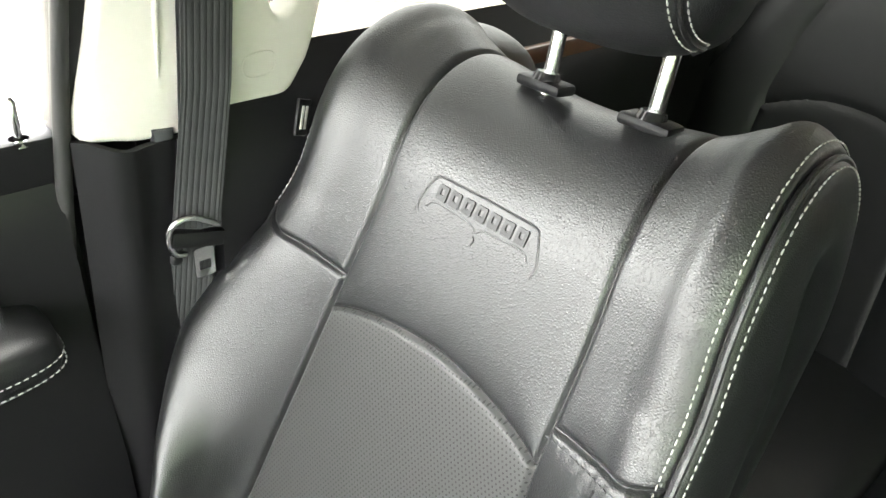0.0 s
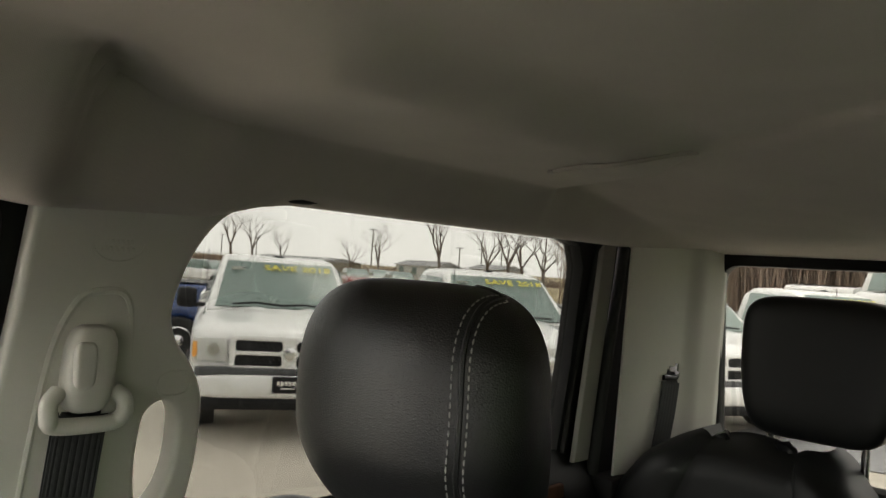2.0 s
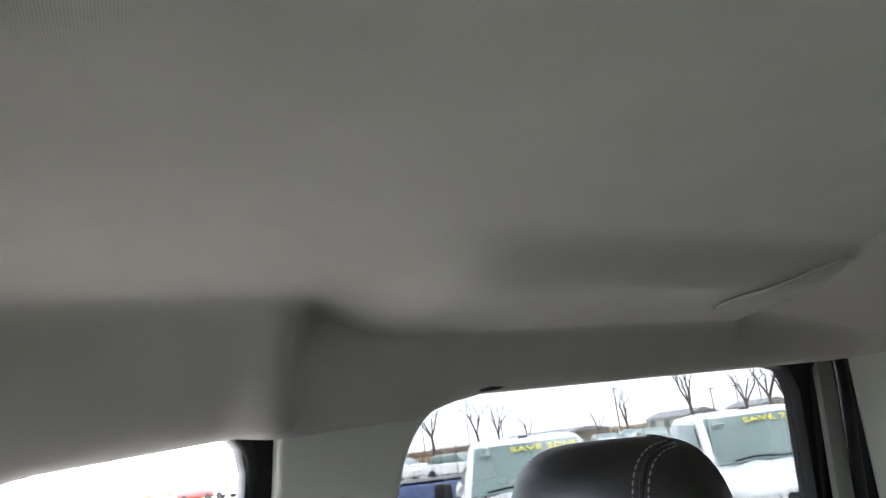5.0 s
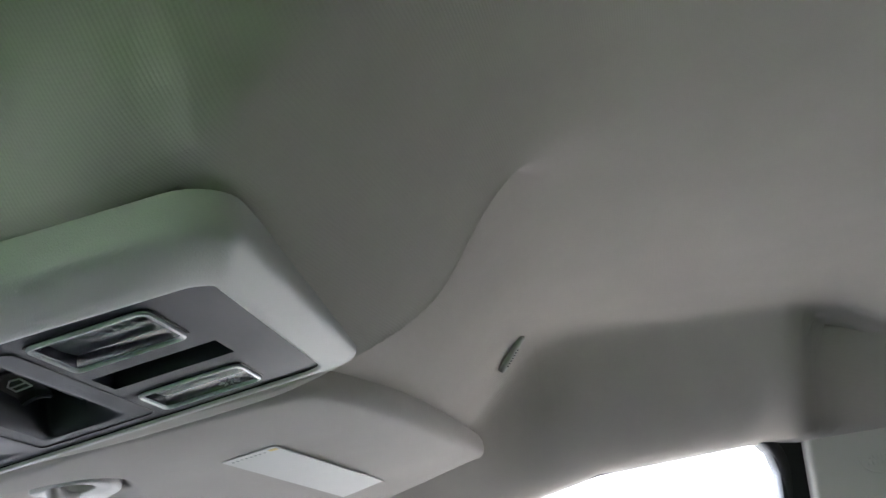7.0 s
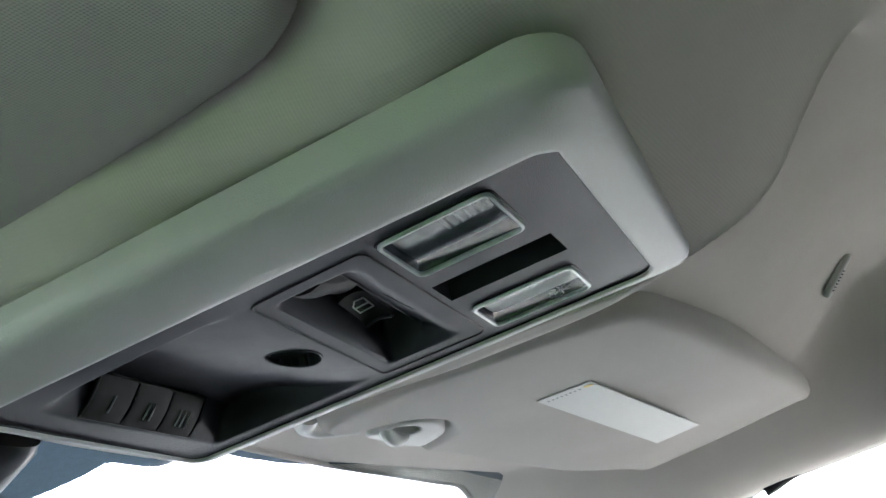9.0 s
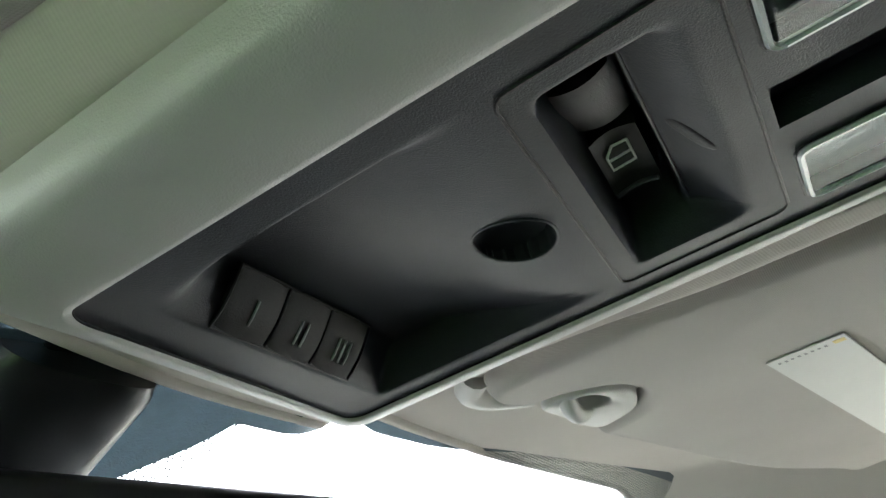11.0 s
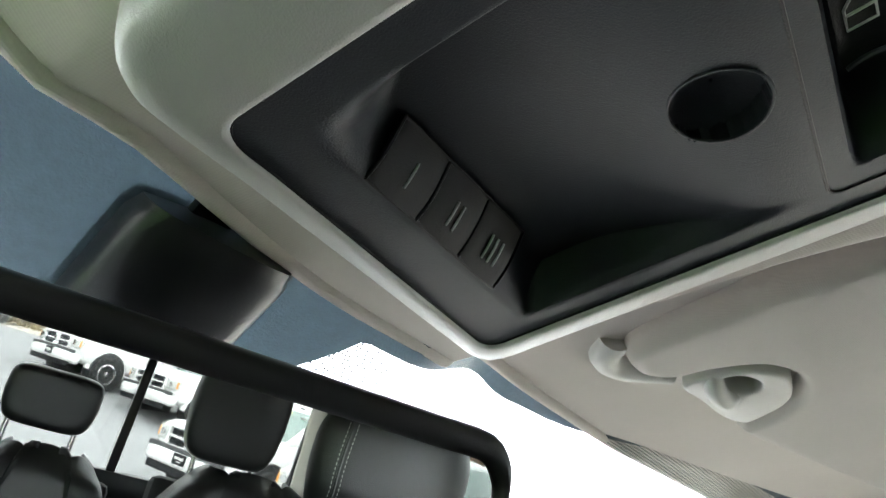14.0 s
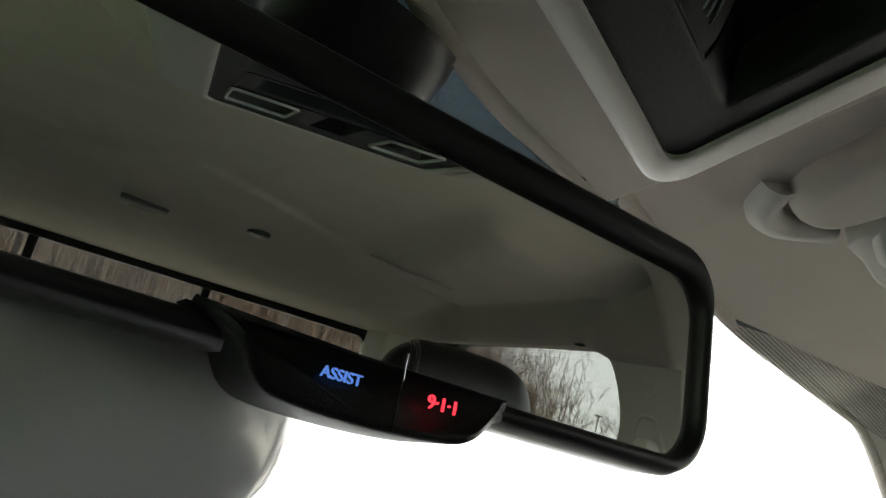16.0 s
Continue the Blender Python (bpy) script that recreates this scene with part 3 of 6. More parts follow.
def rear_door(s, name, glass):
    door = thing(name, "black rear door with its window and burl wood strip", "vehicle door", kind="structure")
    ring = [(0.10, 1.568), (0.10, 1.95), (0.0, 1.962), (-0.3, 1.966), (-0.61, 1.963), (-0.66, 1.950), (-0.677, 1.915), (-0.670, 1.75), (-0.655, 1.595), (-0.635, 1.578)]
    outer = [(0.16, 1.50), (0.16, 2.0), (-0.735, 2.0), (-0.755, 1.50)]
    part("window_frame", prism_bm(outer, 0.035, lambda u, v, w: Vector((s * (0.722 - (v - 1.57) * 0.05 + w), u, v)), [ring], 0.004), BLACK_PLASTIC, door)
    part("window_pane", prism_bm([(0.12, 1.55), (0.12, 1.97), (-0.68, 1.97), (-0.68, 1.55)], 0.004, lambda u, v, w: Vector((s * (0.742 - (v - 1.57) * 0.05 + w), u, v))), glass, door)
    seal = curve([(0.72, -0.670, 1.60), (0.715, -0.687, 1.75), (0.702, -0.705, 1.90), (0.690, -0.705, 1.955), (0.675, -0.675, 1.972), (0.664, -0.3, 1.970), (0.655, 0.0, 1.957)], 50)
    strip("weather_seal", [(s * p[0], p[1], p[2]) for p in seal], 0.006, RUBBER, door)
    seal = curve([(0.70, -0.735, 1.56), (0.69, -0.745, 1.75), (0.678, -0.755, 1.93), (0.668, -0.74, 1.972)], 30)
    strip("weather_seal", [(s * p[0], p[1], p[2]) for p in seal], 0.010, RUBBER, door)
    part("frame_trim", prism_bm([(-0.680, 1.585), (-0.700, 1.90), (-0.702, 1.962), (-0.742, 1.964), (-0.740, 1.90), (-0.722, 1.585)], 0.012, lambda u, v, w: Vector((s * (0.700 - (v - 1.57) * 0.05 + w), u, v)), (), 0.003), TRIM_SHADED, door, "greige frame trim with its shade in the colour")
    def panel(u, v):
        x = interp(v, [0, 0.04, 0.10, 0.35, 0.5, 1.0], [0.742, 0.722, 0.700, 0.706, 0.700, 0.715])
        return Vector((s * x, 0.15 - 0.90 * u, 1.588 - 0.70 * v + (0.012 if v == 0 else 0)))
    part("door_panel", thick(grid_bm(panel, np.linspace(0, 1, 20), [0, 0.02, 0.04, 0.07, 0.10, 0.2, 0.35, 0.5, 0.7, 1.0]), 0.02 * s), BLACK_PLASTIC, door, "black padded door panel")
    part("wood_strip", box_bm(0.012, 0.44, 0.030, 0.004, Matrix.Translation((s * 0.694, -0.42, 1.545))), WOOD, door, "dark burl wood trim strip")
    part("chrome_strip", box_bm(0.008, 0.46, 0.004, 0.0015, Matrix.Translation((s * 0.692, -0.42, 1.527))), CHROME, door)
    part("handle_cup", box_bm(0.010, 0.20, 0.045, 0.004, Matrix.Translation((s * 0.697, -0.52, 1.50))), BLACK_GLOSS, door)
    return door


rear_door(1, "door_1", GLASS_REAR)
rear_door(-1, "door_2", GLASS_DEEP)


def front_door(s, name, glass):
    door = thing(name, "black front door with a lock pin and a stitched armrest", "vehicle door", kind="structure")
    ring = [(0.266, 1.563), (0.249, 1.75), (0.236, 1.86), (0.233, 1.895), (0.238, 1.920), (0.252, 1.936), (0.275, 1.944), (0.36, 1.944), (0.50, 1.922), (0.62, 1.874), (0.78, 1.79), (1.02, 1.563)]
    outer = [(0.20, 1.50), (0.20, 1.97), (0.34, 1.975), (0.52, 1.955), (0.66, 1.91), (0.84, 1.83), (1.16, 1.58), (1.16, 1.50)]
    part("window_frame", prism_bm(outer, 0.035, lambda u, v, w: Vector((s * (0.722 - (v - 1.57) * 0.16 + w), u, v)), [ring], 0.004), BLACK_PLASTIC, door)
    part("window_pane", prism_bm([(0.225, 1.57), (0.225, 1.955), (0.36, 1.955), (0.52, 1.92), (0.64, 1.88), (0.80, 1.80), (1.08, 1.57)], 0.004, lambda u, v, w: Vector((s * (0.740 - (v - 1.57) * 0.16 + w), u, v))), glass, door)
    seal = curve([(0.738, 0.325, 1.00), (0.736, 0.286, 1.35), (0.722, 0.262, 1.57), (0.705, 0.246, 1.70), (0.690, 0.234, 1.82), (0.676, 0.226, 1.89), (0.668, 0.232, 1.922), (0.664, 0.255, 1.938), (0.662, 0.32, 1.937), (0.662, 0.43, 1.922), (0.662, 0.55, 1.899), (0.662, 0.62, 1.868)], 70)
    strip("weather_seal", [(s * p[0], p[1], p[2]) for p in seal], 0.007, RUBBER, door)
    def panel(u, v):
        x = interp(v, [0, 0.04, 0.10, 0.35, 0.5, 1.0], [0.748, 0.735, 0.722, 0.730, 0.72, 0.73])
        return Vector((s * x, 0.270 - 0.02 * (v - 0.2) + 0.91 * u, 1.566 - 0.012 * (v == 0) - 0.75 * v))
    part("door_panel", thick(grid_bm(panel, np.linspace(0, 1, 20), [0, 0.02, 0.04, 0.07, 0.10, 0.2, 0.35, 0.5, 0.7, 1.0]), 0.02 * s), BLACK_PLASTIC, door, "black padded door panel")
    pin = Vector((s * 0.733, 0.2925, 1.560))
    p = part("lock_pin", tube_bm([pin, pin + Vector((0, 0, 0.012)), pin + Vector((0, 0, 0.034)), pin + Vector((0, 0, 0.038))], [0.0034, 0.0034, 0.0040, 0.0015], 12), CHROME, door, "slim chrome lock pin")
    part("pin_collar", tube_bm([pin - Vector((0, 0, 0.002)), pin + Vector((0, 0, 0.003))], [0.010, 0.008], 16), CHROME, p)
    arm = part("armrest", lump_bm(0.055, 0.19, 0.028, 0.55, 0.45, 32, 14, lambda q: Vector((s * (0.700 + q.x), 0.498 + q.y, 1.398 + q.z))), LEATHER_DARK, door, "black leather armrest with grey stitching")
    for dz in (-0.013, -0.002):
        line = [(s * (0.700 - 0.0550 * abs(math.cos(a)) ** 0.45), 0.498 - 0.190 * abs(math.sin(a)) ** 0.45, 1.398 + dz) for a in np.linspace(0.02, math.pi / 2, 60)]
        part("stitching", stitches_bm(line, 0.0042, 0.0026, 0.0009), THREAD, arm)
    part("trim_line", tube_bm([(s * 0.724, 0.352, 1.54), (s * 0.722, 0.346, 1.47), (s * 0.720, 0.338, 1.39)], 0.0022, 8), CHROME, door)
    return door


front_door(1, "door_3", GLASS)
front_door(-1, "door_4", GLASS_TINT)


# back wall with the sliding back window
def back_place(u, v, w):
    return Vector((u, -1.0 + (v - 1.6) * 0.10 - w, v))


back = thing("window_1", "black-framed sliding back window with two upright bars", "back window", kind="structure")
hole = rounded(-0.595, 0.595, 1.575, 1.938, 0.035)
part("window_frame", prism_bm([(-0.66, 1.50), (0.66, 1.50), (0.66, 1.99), (-0.66, 1.99)], 0.03, back_place, [hole], 0.004), BLACK_PLASTIC, back)
part("window_pane", prism_bm([(-0.63, 1.54), (0.63, 1.54), (0.63, 1.96), (-0.63, 1.96)], 0.004, lambda u, v, w: back_place(u, v, 0.014 + w)), GLASS_BACK, back)
for sx in (-0.25, 0.155):
    part("slider_bar", prism_bm([(sx - 0.011, 1.56), (sx + 0.011, 1.56), (sx + 0.011, 1.94), (sx - 0.011, 1.94)], 0.016, lambda u, v, w: back_place(u, v, 0.004 + w), (), 0.003), BLACK_PLASTIC, back)
tagged(part("wall_back", box_bm(1.46, 0.04, 0.90, 0.01, Matrix.Translation((0, -1.03, 1.06))), CARPET), "dark carpeted cab back wall", "wall", kind="structure")
tagged(part("wall_back_header", box_bm(1.46, 0.03, 0.09, 0.01, Matrix.Translation((0, -1.035, 2.045))), HEADLINER), "cloth covered header over the back window", "wall", kind="structure")
tagged(part("floor", box_bm(1.50, 2.50, 0.05, 0.01, Matrix.Translation((0, 0.22, 0.72))), CARPET), "dark carpeted cab floor", "floor", kind="structure")
for s, name in ((1, "wall_sill_right"), (-1, "wall_sill_left")):
    long = 2.50
    tagged(part(name, box_bm(0.05, long, 0.90, 0.01, Matrix.Translation((s * 0.79, -1.03 + long / 2, 1.10))), BLACK_PLASTIC), "plain outer door skin below the windows", "wall", kind="structure")
    tagged(part(name.replace("sill", "rail"), box_bm(0.03, 1.60, 0.11, 0.01, Matrix.Translation((s * 0.735, -0.24, 2.035))), PAINT_GREY), "plain roof side rail", "wall", kind="structure")
    tagged(part(name.replace("sill", "a_pillar"), tube_bm([(s * 0.70, 0.60, 1.955), (s * 0.735, 0.88, 1.83), (s * 0.77, 1.25, 1.58)], 0.034, 12), BEIGE), "beige front pillar trim beside the windscreen", "pillar trim", kind="structure")
# unseen hood, added to keep ground light from coming up through the windscreen
hood = lambda u, v: Vector((0.92 * u, 1.50 + 1.45 * v, 1.40 - 0.10 * v + 0.05 * (1 - u * u) - 0.30 * v ** 8))
tagged(part("wall_hood", thick(grid_bm(hood, np.linspace(-1, 1, 16), np.linspace(0, 1, 16)), 0.02), PAINT_GREY), "unseen grey hood sheet added to block ground light", "hood", kind="structure")
dash = [(0.98, 0.90), (0.96, 1.30), (1.02, 1.42), (1.30, 1.47), (1.52, 1.46), (1.52, 0.90)]
tagged(part("wall_dash", prism_bm(dash, 1.50, lambda u, v, w: Vector((w - 0.75, u, v)), (), 0.02, 3), DASH_GREY), "plain dark grey dashboard top", "dashboard", kind="structure")


# windscreen with its dark printed border
def screen(u, v):
    """v runs down the glass from its upper edge in metres."""
    return Vector((u, 0.866 + 0.83 * v - 0.10 * u * u, 1.8950 - 0.545 * v - 0.05 * u * u + 0.040 * smooth(0.085, 0.17, abs(u))))


wind = thing("window_2", "windscreen with a dark printed band and dotted edge", "windscreen", kind="structure")
part("window_pane", thick(grid_bm(screen, np.linspace(-0.70, 0.70, 30), np.linspace(-0.05, 0.80, 12)), 0.004), GLASS, wind)


def band(u):
    """How far down the printed border reaches at u."""
    a = abs(u + 0.022)
    return (0.009 + 0.016 * smooth(0.03, 0.068, u)) + (0.035 if u > 0 else 0.040) * smooth(0.085, 0.19 if u > 0 else 0.17, abs(u)) * (1 - 0.8 * smooth(0.22, 0.42, abs(u))) + (0.080 * (1 - (a / 0.083) ** 2.5) if a < 0.083 else 0.0)


def lower(fn, d):
    def f(u, t):
        p = screen(u, -0.045 + (fn(u) + 0.045) * t if d == 0 else fn(u) + d * t)
        return p - Vector((0, 0.003, 0.0045))
    return f


us = np.linspace(-0.62, 0.62, 260)
part("printed_band", grid_bm(lower(band, 0), us, np.linspace(0, 1, 8)), FRIT, wind)
part("printed_dots", grid_bm(lambda u, t: lower(band, 0.020 + 0.010 * smooth(0.11, 0.22, abs(u)))(u, t), us, np.linspace(0, 1, 4)), FRIT_DOTS, wind)


# ---- front passenger seat ----
SEAT_Z = [0.92, 1.20, 1.435, 1.545, 1.592]
SEAT_Y = [0.30, 0.185, 0.103, 0.062, 0.030]
SEAM_OUT = ([0.92, 1.19, 1.24, 1.32, 1.387, 1.438, 1.507, 1.54, 1.59, 1.61, 1.64], [0.640, 0.602, 0.594, 0.580, 0.568, 0.560, 0.548, 0.544, 0.548, 0.552, 0.556])
SEAM_IN = ([0.92, 1.20, 1.397, 1.43, 1.527, 1.566, 1.607, 1.64], [0.27, 0.30, 0.317, 0.315, 0.313, 0.317, 0.324, 0.326])
EDGE_OUT = ([0.92, 1.20, 1.25, 1.29, 1.33, 1.363, 1.40, 1.424, 1.457, 1.50, 1.55, 1.607, 1.64], [0.66, 0.675, 0.697, 0.720, 0.735, 0.737, 0.724, 0.709, 0.693, 0.682, 0.680, 0.680, 0.668])
EDGE_IN = ([0.92, 1.12, 1.27, 1.40, 1.46, 1.52, 1.57, 1.61, 1.64], [0.13, 0.14, 0.175, 0.203, 0.211, 0.215, 0.223, 0.233, 0.232])


def eased(z, table, w=0.03):
    return sum(float(np.interp(z + k * w / 2, *table)) for k in (-2, -1, 0, 1, 2)) / 5


def seat_knots(z):
    """Section of the backrest at a height, outer side first: place across, inset from the front, top height."""
    xo, xi, sa, sb = eased(z, EDGE_OUT), eased(z, EDGE_IN), eased(z, SEAM_OUT), eased(z, SEAM_IN)
    fwd = interp(z, [1.10, 1.25, 1.35, 1.45, 1.50], [0.10, 0.085, 0.056, 0.014, 0.004])
    w = 0.011
    return [(xo - 0.016, 0.100, 1.630), (xo - 0.001, 0.060 - 0.6 * fwd, 1.630), (xo - 0.002, 0.030 - 0.9 * fwd, 1.632), (xo - 0.018, 0.007 - fwd, 1.636), (xo - 0.050, -w - fwd, 1.642), (sa + 0.36 * (xo - sa), -0.4 * w - 0.45 * fwd, 1.640),
            (sa, 0.0, 1.628), (sa + (sb - sa) / 3, 0.004, 1.617), (sa + (sb - sa) * 2 / 3, 0.004, 1.617), (sb, 0.0, 1.628),
            (sb + 0.40 * (xi - sb), -0.5 * w - 0.4 * fwd, 1.640), (xi + 0.034, -w - 0.9 * fwd, 1.646), (xi + 0.010, 0.003 - fwd, 1.645), (xi - 0.001, 0.022 - 0.8 * fwd, 1.642), (xi - 0.006, 0.060 - 0.5 * fwd, 1.638), (xi + 0.010, 0.100, 1.632)]


KNOTS = {}


def seat_point(u, v):
    """Backrest surface: u from 0 (outer side) to 15 (inner side), v from 0 to 1 up the front, to 2 over the top, to 3 down the back."""
    zeta = 0.95 + 0.595 * v if v <= 1 else min(1.64, 1.545 + 0.19 * (v - 1))
    key = round(zeta, 4)
    if key not in KNOTS:
        KNOTS[key] = np.array(seat_knots(key))
    k = KNOTS[key]
    i = min(int(u), 14)
    t = u - i
    a, b, c, d = k[max(i - 1, 0)], k[i], k[i + 1], k[min(i + 2, 15)]
    x, e, top = 0.5 * (2 * b + (c - a) * t + (2 * a - 5 * b + 4 * c - d) * t * t + (3 * b - a - 3 * c + d) * t ** 3)
    if v <= 1:
        return Vector((x, float(np.interp(zeta, SEAT_Z, SEAT_Y)) - 0.913 * e, zeta - 0.33 * e * smooth(0.8, 1.0, v)))
    tall = (top - 1.545) / 0.592
    if v <= 2:
        w = 0.42 + (v - 1) * (math.pi - 0.42)
        return Vector((x, -0.04 + (0.1117 - e) * math.cos(w), top - tall + (tall - 0.8 * e) * math.sin(w)))
    return Vector((x, -0.1517 + e + 0.10 * (v - 2), top - tall - 0.35 * (v - 2)))


def v_at(z):
    return (z - 0.95) / 0.595


def seat_line(fn, n, lift=0.0):
    """Points along a line (u, v) = fn(t) laid on the backrest."""
    out = []
    for t in np.linspace(0, 1, n):
        u, v = fn(t)
        q = (seat_point(u + 0.02, v) - seat_point(u - 0.02, v)).cross(seat_point(u, v + 0.004) - seat_point(u, v - 0.004)).normalized()
        out.append(seat_point(u, v) + q * lift)
    return out


def cushion(name, u0, u1, bottom, top, mat, parent, nu=44, nv=60, groove=0.0045, puff=0.0035, free="", label="", pucker=""):
    """An upholstery panel between two seams across and two up, sunk along its seams (not along free sides)."""
    ease = lambda n: [0.5 - 0.5 * math.cos(math.pi * k / n) for k in range(n + 1)]
    us, vs = ease(nu), ease(nv)
    g = np.array([[seat_point(u0 + (u1 - u0) * u, bottom(u) + (top(u) - bottom(u)) * v) for u in us] for v in vs])
    nrm = np.cross(np.gradient(g, axis=1), np.gradient(g, axis=0))
    nrm /= np.maximum(np.linalg.norm(nrm, axis=2, keepdims=True), 1e-9)
    across = np.concatenate([np.zeros((nv + 1, 1)), np.cumsum(np.linalg.norm(np.diff(g, axis=1), axis=2), axis=1)], axis=1)
    up = np.concatenate([np.zeros((1, nu + 1)), np.cumsum(np.linalg.norm(np.diff(g, axis=0), axis=2), axis=0)], axis=0)
    far = np.full(g.shape[:2], 1.0)
    sides = {"l": across, "r": across[:, -1:] - across, "b": up, "t": up[-1:] - up}
    d = np.minimum.reduce([far if k in free else s for k, s in sides.items()])
    h = puff * (1 - np.exp(-d / 0.02)) - groove * np.exp(-(d / 0.0026) ** 2)
    for k in pucker:
        run = up if k in "lr" else across
        h = h + 0.0008 * np.sin(run / 0.0105 * 2 * math.pi + 1.5 * np.sin(run * 60)) * np.exp(-sides[k] / 0.010) * (1 - np.exp(-sides[k] / 0.002))
    g = g + nrm * h[:, :, None]
    bm = bmesh.new()
    rows = [[bm.verts.new(p) for p in row] for row in g]
    for a, b in zip(rows, rows[1:]):
        for i in range(nu):
            bm.faces.new((a[i], a[i + 1], b[i + 1], b[i]))
    return part(name, bm, mat, parent, label, sharp=80)


seat = thing("passenger_car_seat", "black leather front passenger seat with grey twin stitching", "car seat", Matrix.Translation((0, 0, 0)))
arch = lambda u: v_at(1.4135 + 0.0235 * (1 - (2 * u - 1) ** 2))
cross_o = lambda u: v_at(1.466 - 0.020 * u)
cross_i = lambda u: v_at(1.447 + 0.016 * u)
low, back_v = lambda u: 0.0, lambda u: 2.9
c_top = cushion("centre_panel", 6, 9, arch, back_v, LEATHER, seat, 56, 120, free="t")
cushion("perforated_insert", 6, 9, low, arch, PERFORATED, seat, 40, 60, free="b", label="grey perforated leather insert")
cushion("outer_bolster", 3, 6, cross_o, back_v, LEATHER, seat, 44, 130, free="t", puff=0.002)
cushion("outer_bolster", 3, 6, low, cross_o, LEATHER, seat, 44, 70, free="b", puff=0.002)
cushion("outer_side", 0, 3, low, back_v, LEATHER, seat, 36, 130, free="ltb", groove=0.003, puff=0.001)
cushion("inner_bolster", 9, 12, cross_i, back_v, LEATHER, seat, 56, 190, free="t", puff=0.002, pucker="r")
cushion("inner_bolster", 9, 12, low, cross_i, LEATHER, seat, 50, 110, free="b", puff=0.002, pucker="rt")
# darker leather copy here stands in for the shade on this side
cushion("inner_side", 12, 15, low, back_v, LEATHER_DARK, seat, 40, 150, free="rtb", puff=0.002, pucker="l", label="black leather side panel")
part("shoulder_back", lump_bm(0.066, 0.034, 0.050, 0.75, 0.7, 36, 22, lambda q: Vector((0.612 + q.x, -0.112 + q.y, 1.577 + q.z - 0.12 * max(0.0, -q.x)))), LEATHER, seat)
loop = curve([(0.668, -0.062, 1.592), (0.652, -0.070, 1.621), (0.622, -0.078, 1.631), (0.585, -0.084, 1.626), (0.556, -0.090, 1.600)], 40)
part("piping", tube_bm(loop, 0.0016, 8), LEATHER_DARK, seat)


def back_shell(u, v):
    z = 0.95 + 0.52 * v
    return Vector((eased(z, EDGE_IN) + 0.02 + (eased(z, EDGE_OUT) - eased(z, EDGE_IN) - 0.04) * u, float(np.interp(z, SEAT_Z, SEAT_Y)) - 0.145 + 0.04 * abs(2 * u - 1) ** 3, z))


part("back_shell", thick(grid_bm(back_shell, np.linspace(0, 1, 16), np.linspace(0, 1, 30)), 0.01), BLACK_PLASTIC, seat)
for u, d in ((11.66, 0.0022), (12.42, 0.0018)):
    part("stitching", stitches_bm(seat_line(lambda t: (u, 0.2 + 1.75 * t), 420, d), 0.0040, 0.0022, 0.0009), THREAD, seat, "grey twin stitching")
part("piping", tube_bm(seat_line(lambda t: (12.1, 0.2 + 1.75 * t), 300, -0.0005), 0.0026, 8), LEATHER, seat)
part("stitching", stitches_bm(seat_line(lambda t: (3.35, 0.2 + 0.62 * t), 160, 0.0015), 0.0046, 0.0022, 0.0007), GREY_PLASTIC, seat, "dark grey stitching")
part("stitching", stitches_bm(seat_line(lambda t: (2.72, v_at(1.40) + (v_at(1.545) - v_at(1.40)) * t), 120, 0.0012), 0.0046, 0.0022, 0.0009), THREAD, seat, "grey stitching")
part("stitching", stitches_bm(seat_line(lambda t: (9 + 3 * t, cross_i(t) - 0.012), 100, 0.0016), 0.0040, 0.0022, 0.0008), GREY_PLASTIC, seat, "dark grey stitching")
part("piping", tube_bm(seat_line(lambda t: (10.35 - 0.25 * t, cross_i(0.45) - 0.02 - 0.25 * t), 40, -0.0006), 0.0022, 8), BLACK_PLASTIC, seat)

# pressed emblem: a frame with seven raised blocks
EMB = Vector((0.437, 0.0, 1.549))


def on_seat(u, v, w):
    """A point of the pressed emblem, u across (to the seat's own left), v up, w out."""
    z = EMB.z + v * 0.72
    sa, sb = eased(z, SEAM_OUT), eased(z, SEAM_IN)
    q = 6 + 3 * (sa - (EMB.x - 0.95 * u)) / (sa - sb)
    if z <= 1.545:
        p = seat_point(q, v_at(z))
    else:
        e, tall = 0.004, (1.617 - 1.545) / 0.592
        s = (z - (1.617 - tall)) / (tall - 0.8 * e)
        p = seat_point(q, 1 + (math.asin(min(0.999, s)) - 0.42) / (math.pi - 0.42))
    return p + Vector((0, 0.0028 + 0.93 * w, 0.0012 + 0.36 * w))


frame_line = [(-0.060, -0.030), (-0.062, -0.016), (-0.056, 0.004), (-0.050, 0.013), (-0.03, 0.0145), (0.0, 0.015), (0.03, 0.0145), (0.050, 0.013), (0.056, 0.004), (0.062, -0.016), (0.060, -0.030)]
part("emblem_frame", tube_bm([on_seat(p[0] * 1.06, p[1], -0.0004) for p in curve([(a, b, 0) for a, b in frame_line], 90)], 0.0014, 8), LEATHER, c_top)
low_line = [(-0.054, -0.018), (-0.046, -0.010), (-0.020, -0.011), (-0.006, -0.013), (0.0, -0.018), (0.006, -0.013), (0.020, -0.011), (0.046, -0.010), (0.054, -0.018)]
part("emblem_frame", tube_bm([on_seat(p[0] * 1.06, p[1], -0.0004) for p in curve([(a, b, 0) for a, b in low_line], 70)], 0.0013, 8), LEATHER, c_top)
part("emblem_drop", prism_bm([(0, -0.022), (0.0022, -0.026), (0, -0.033), (-0.0022, -0.026)], 0.0015, on_seat), LEATHER, c_top)
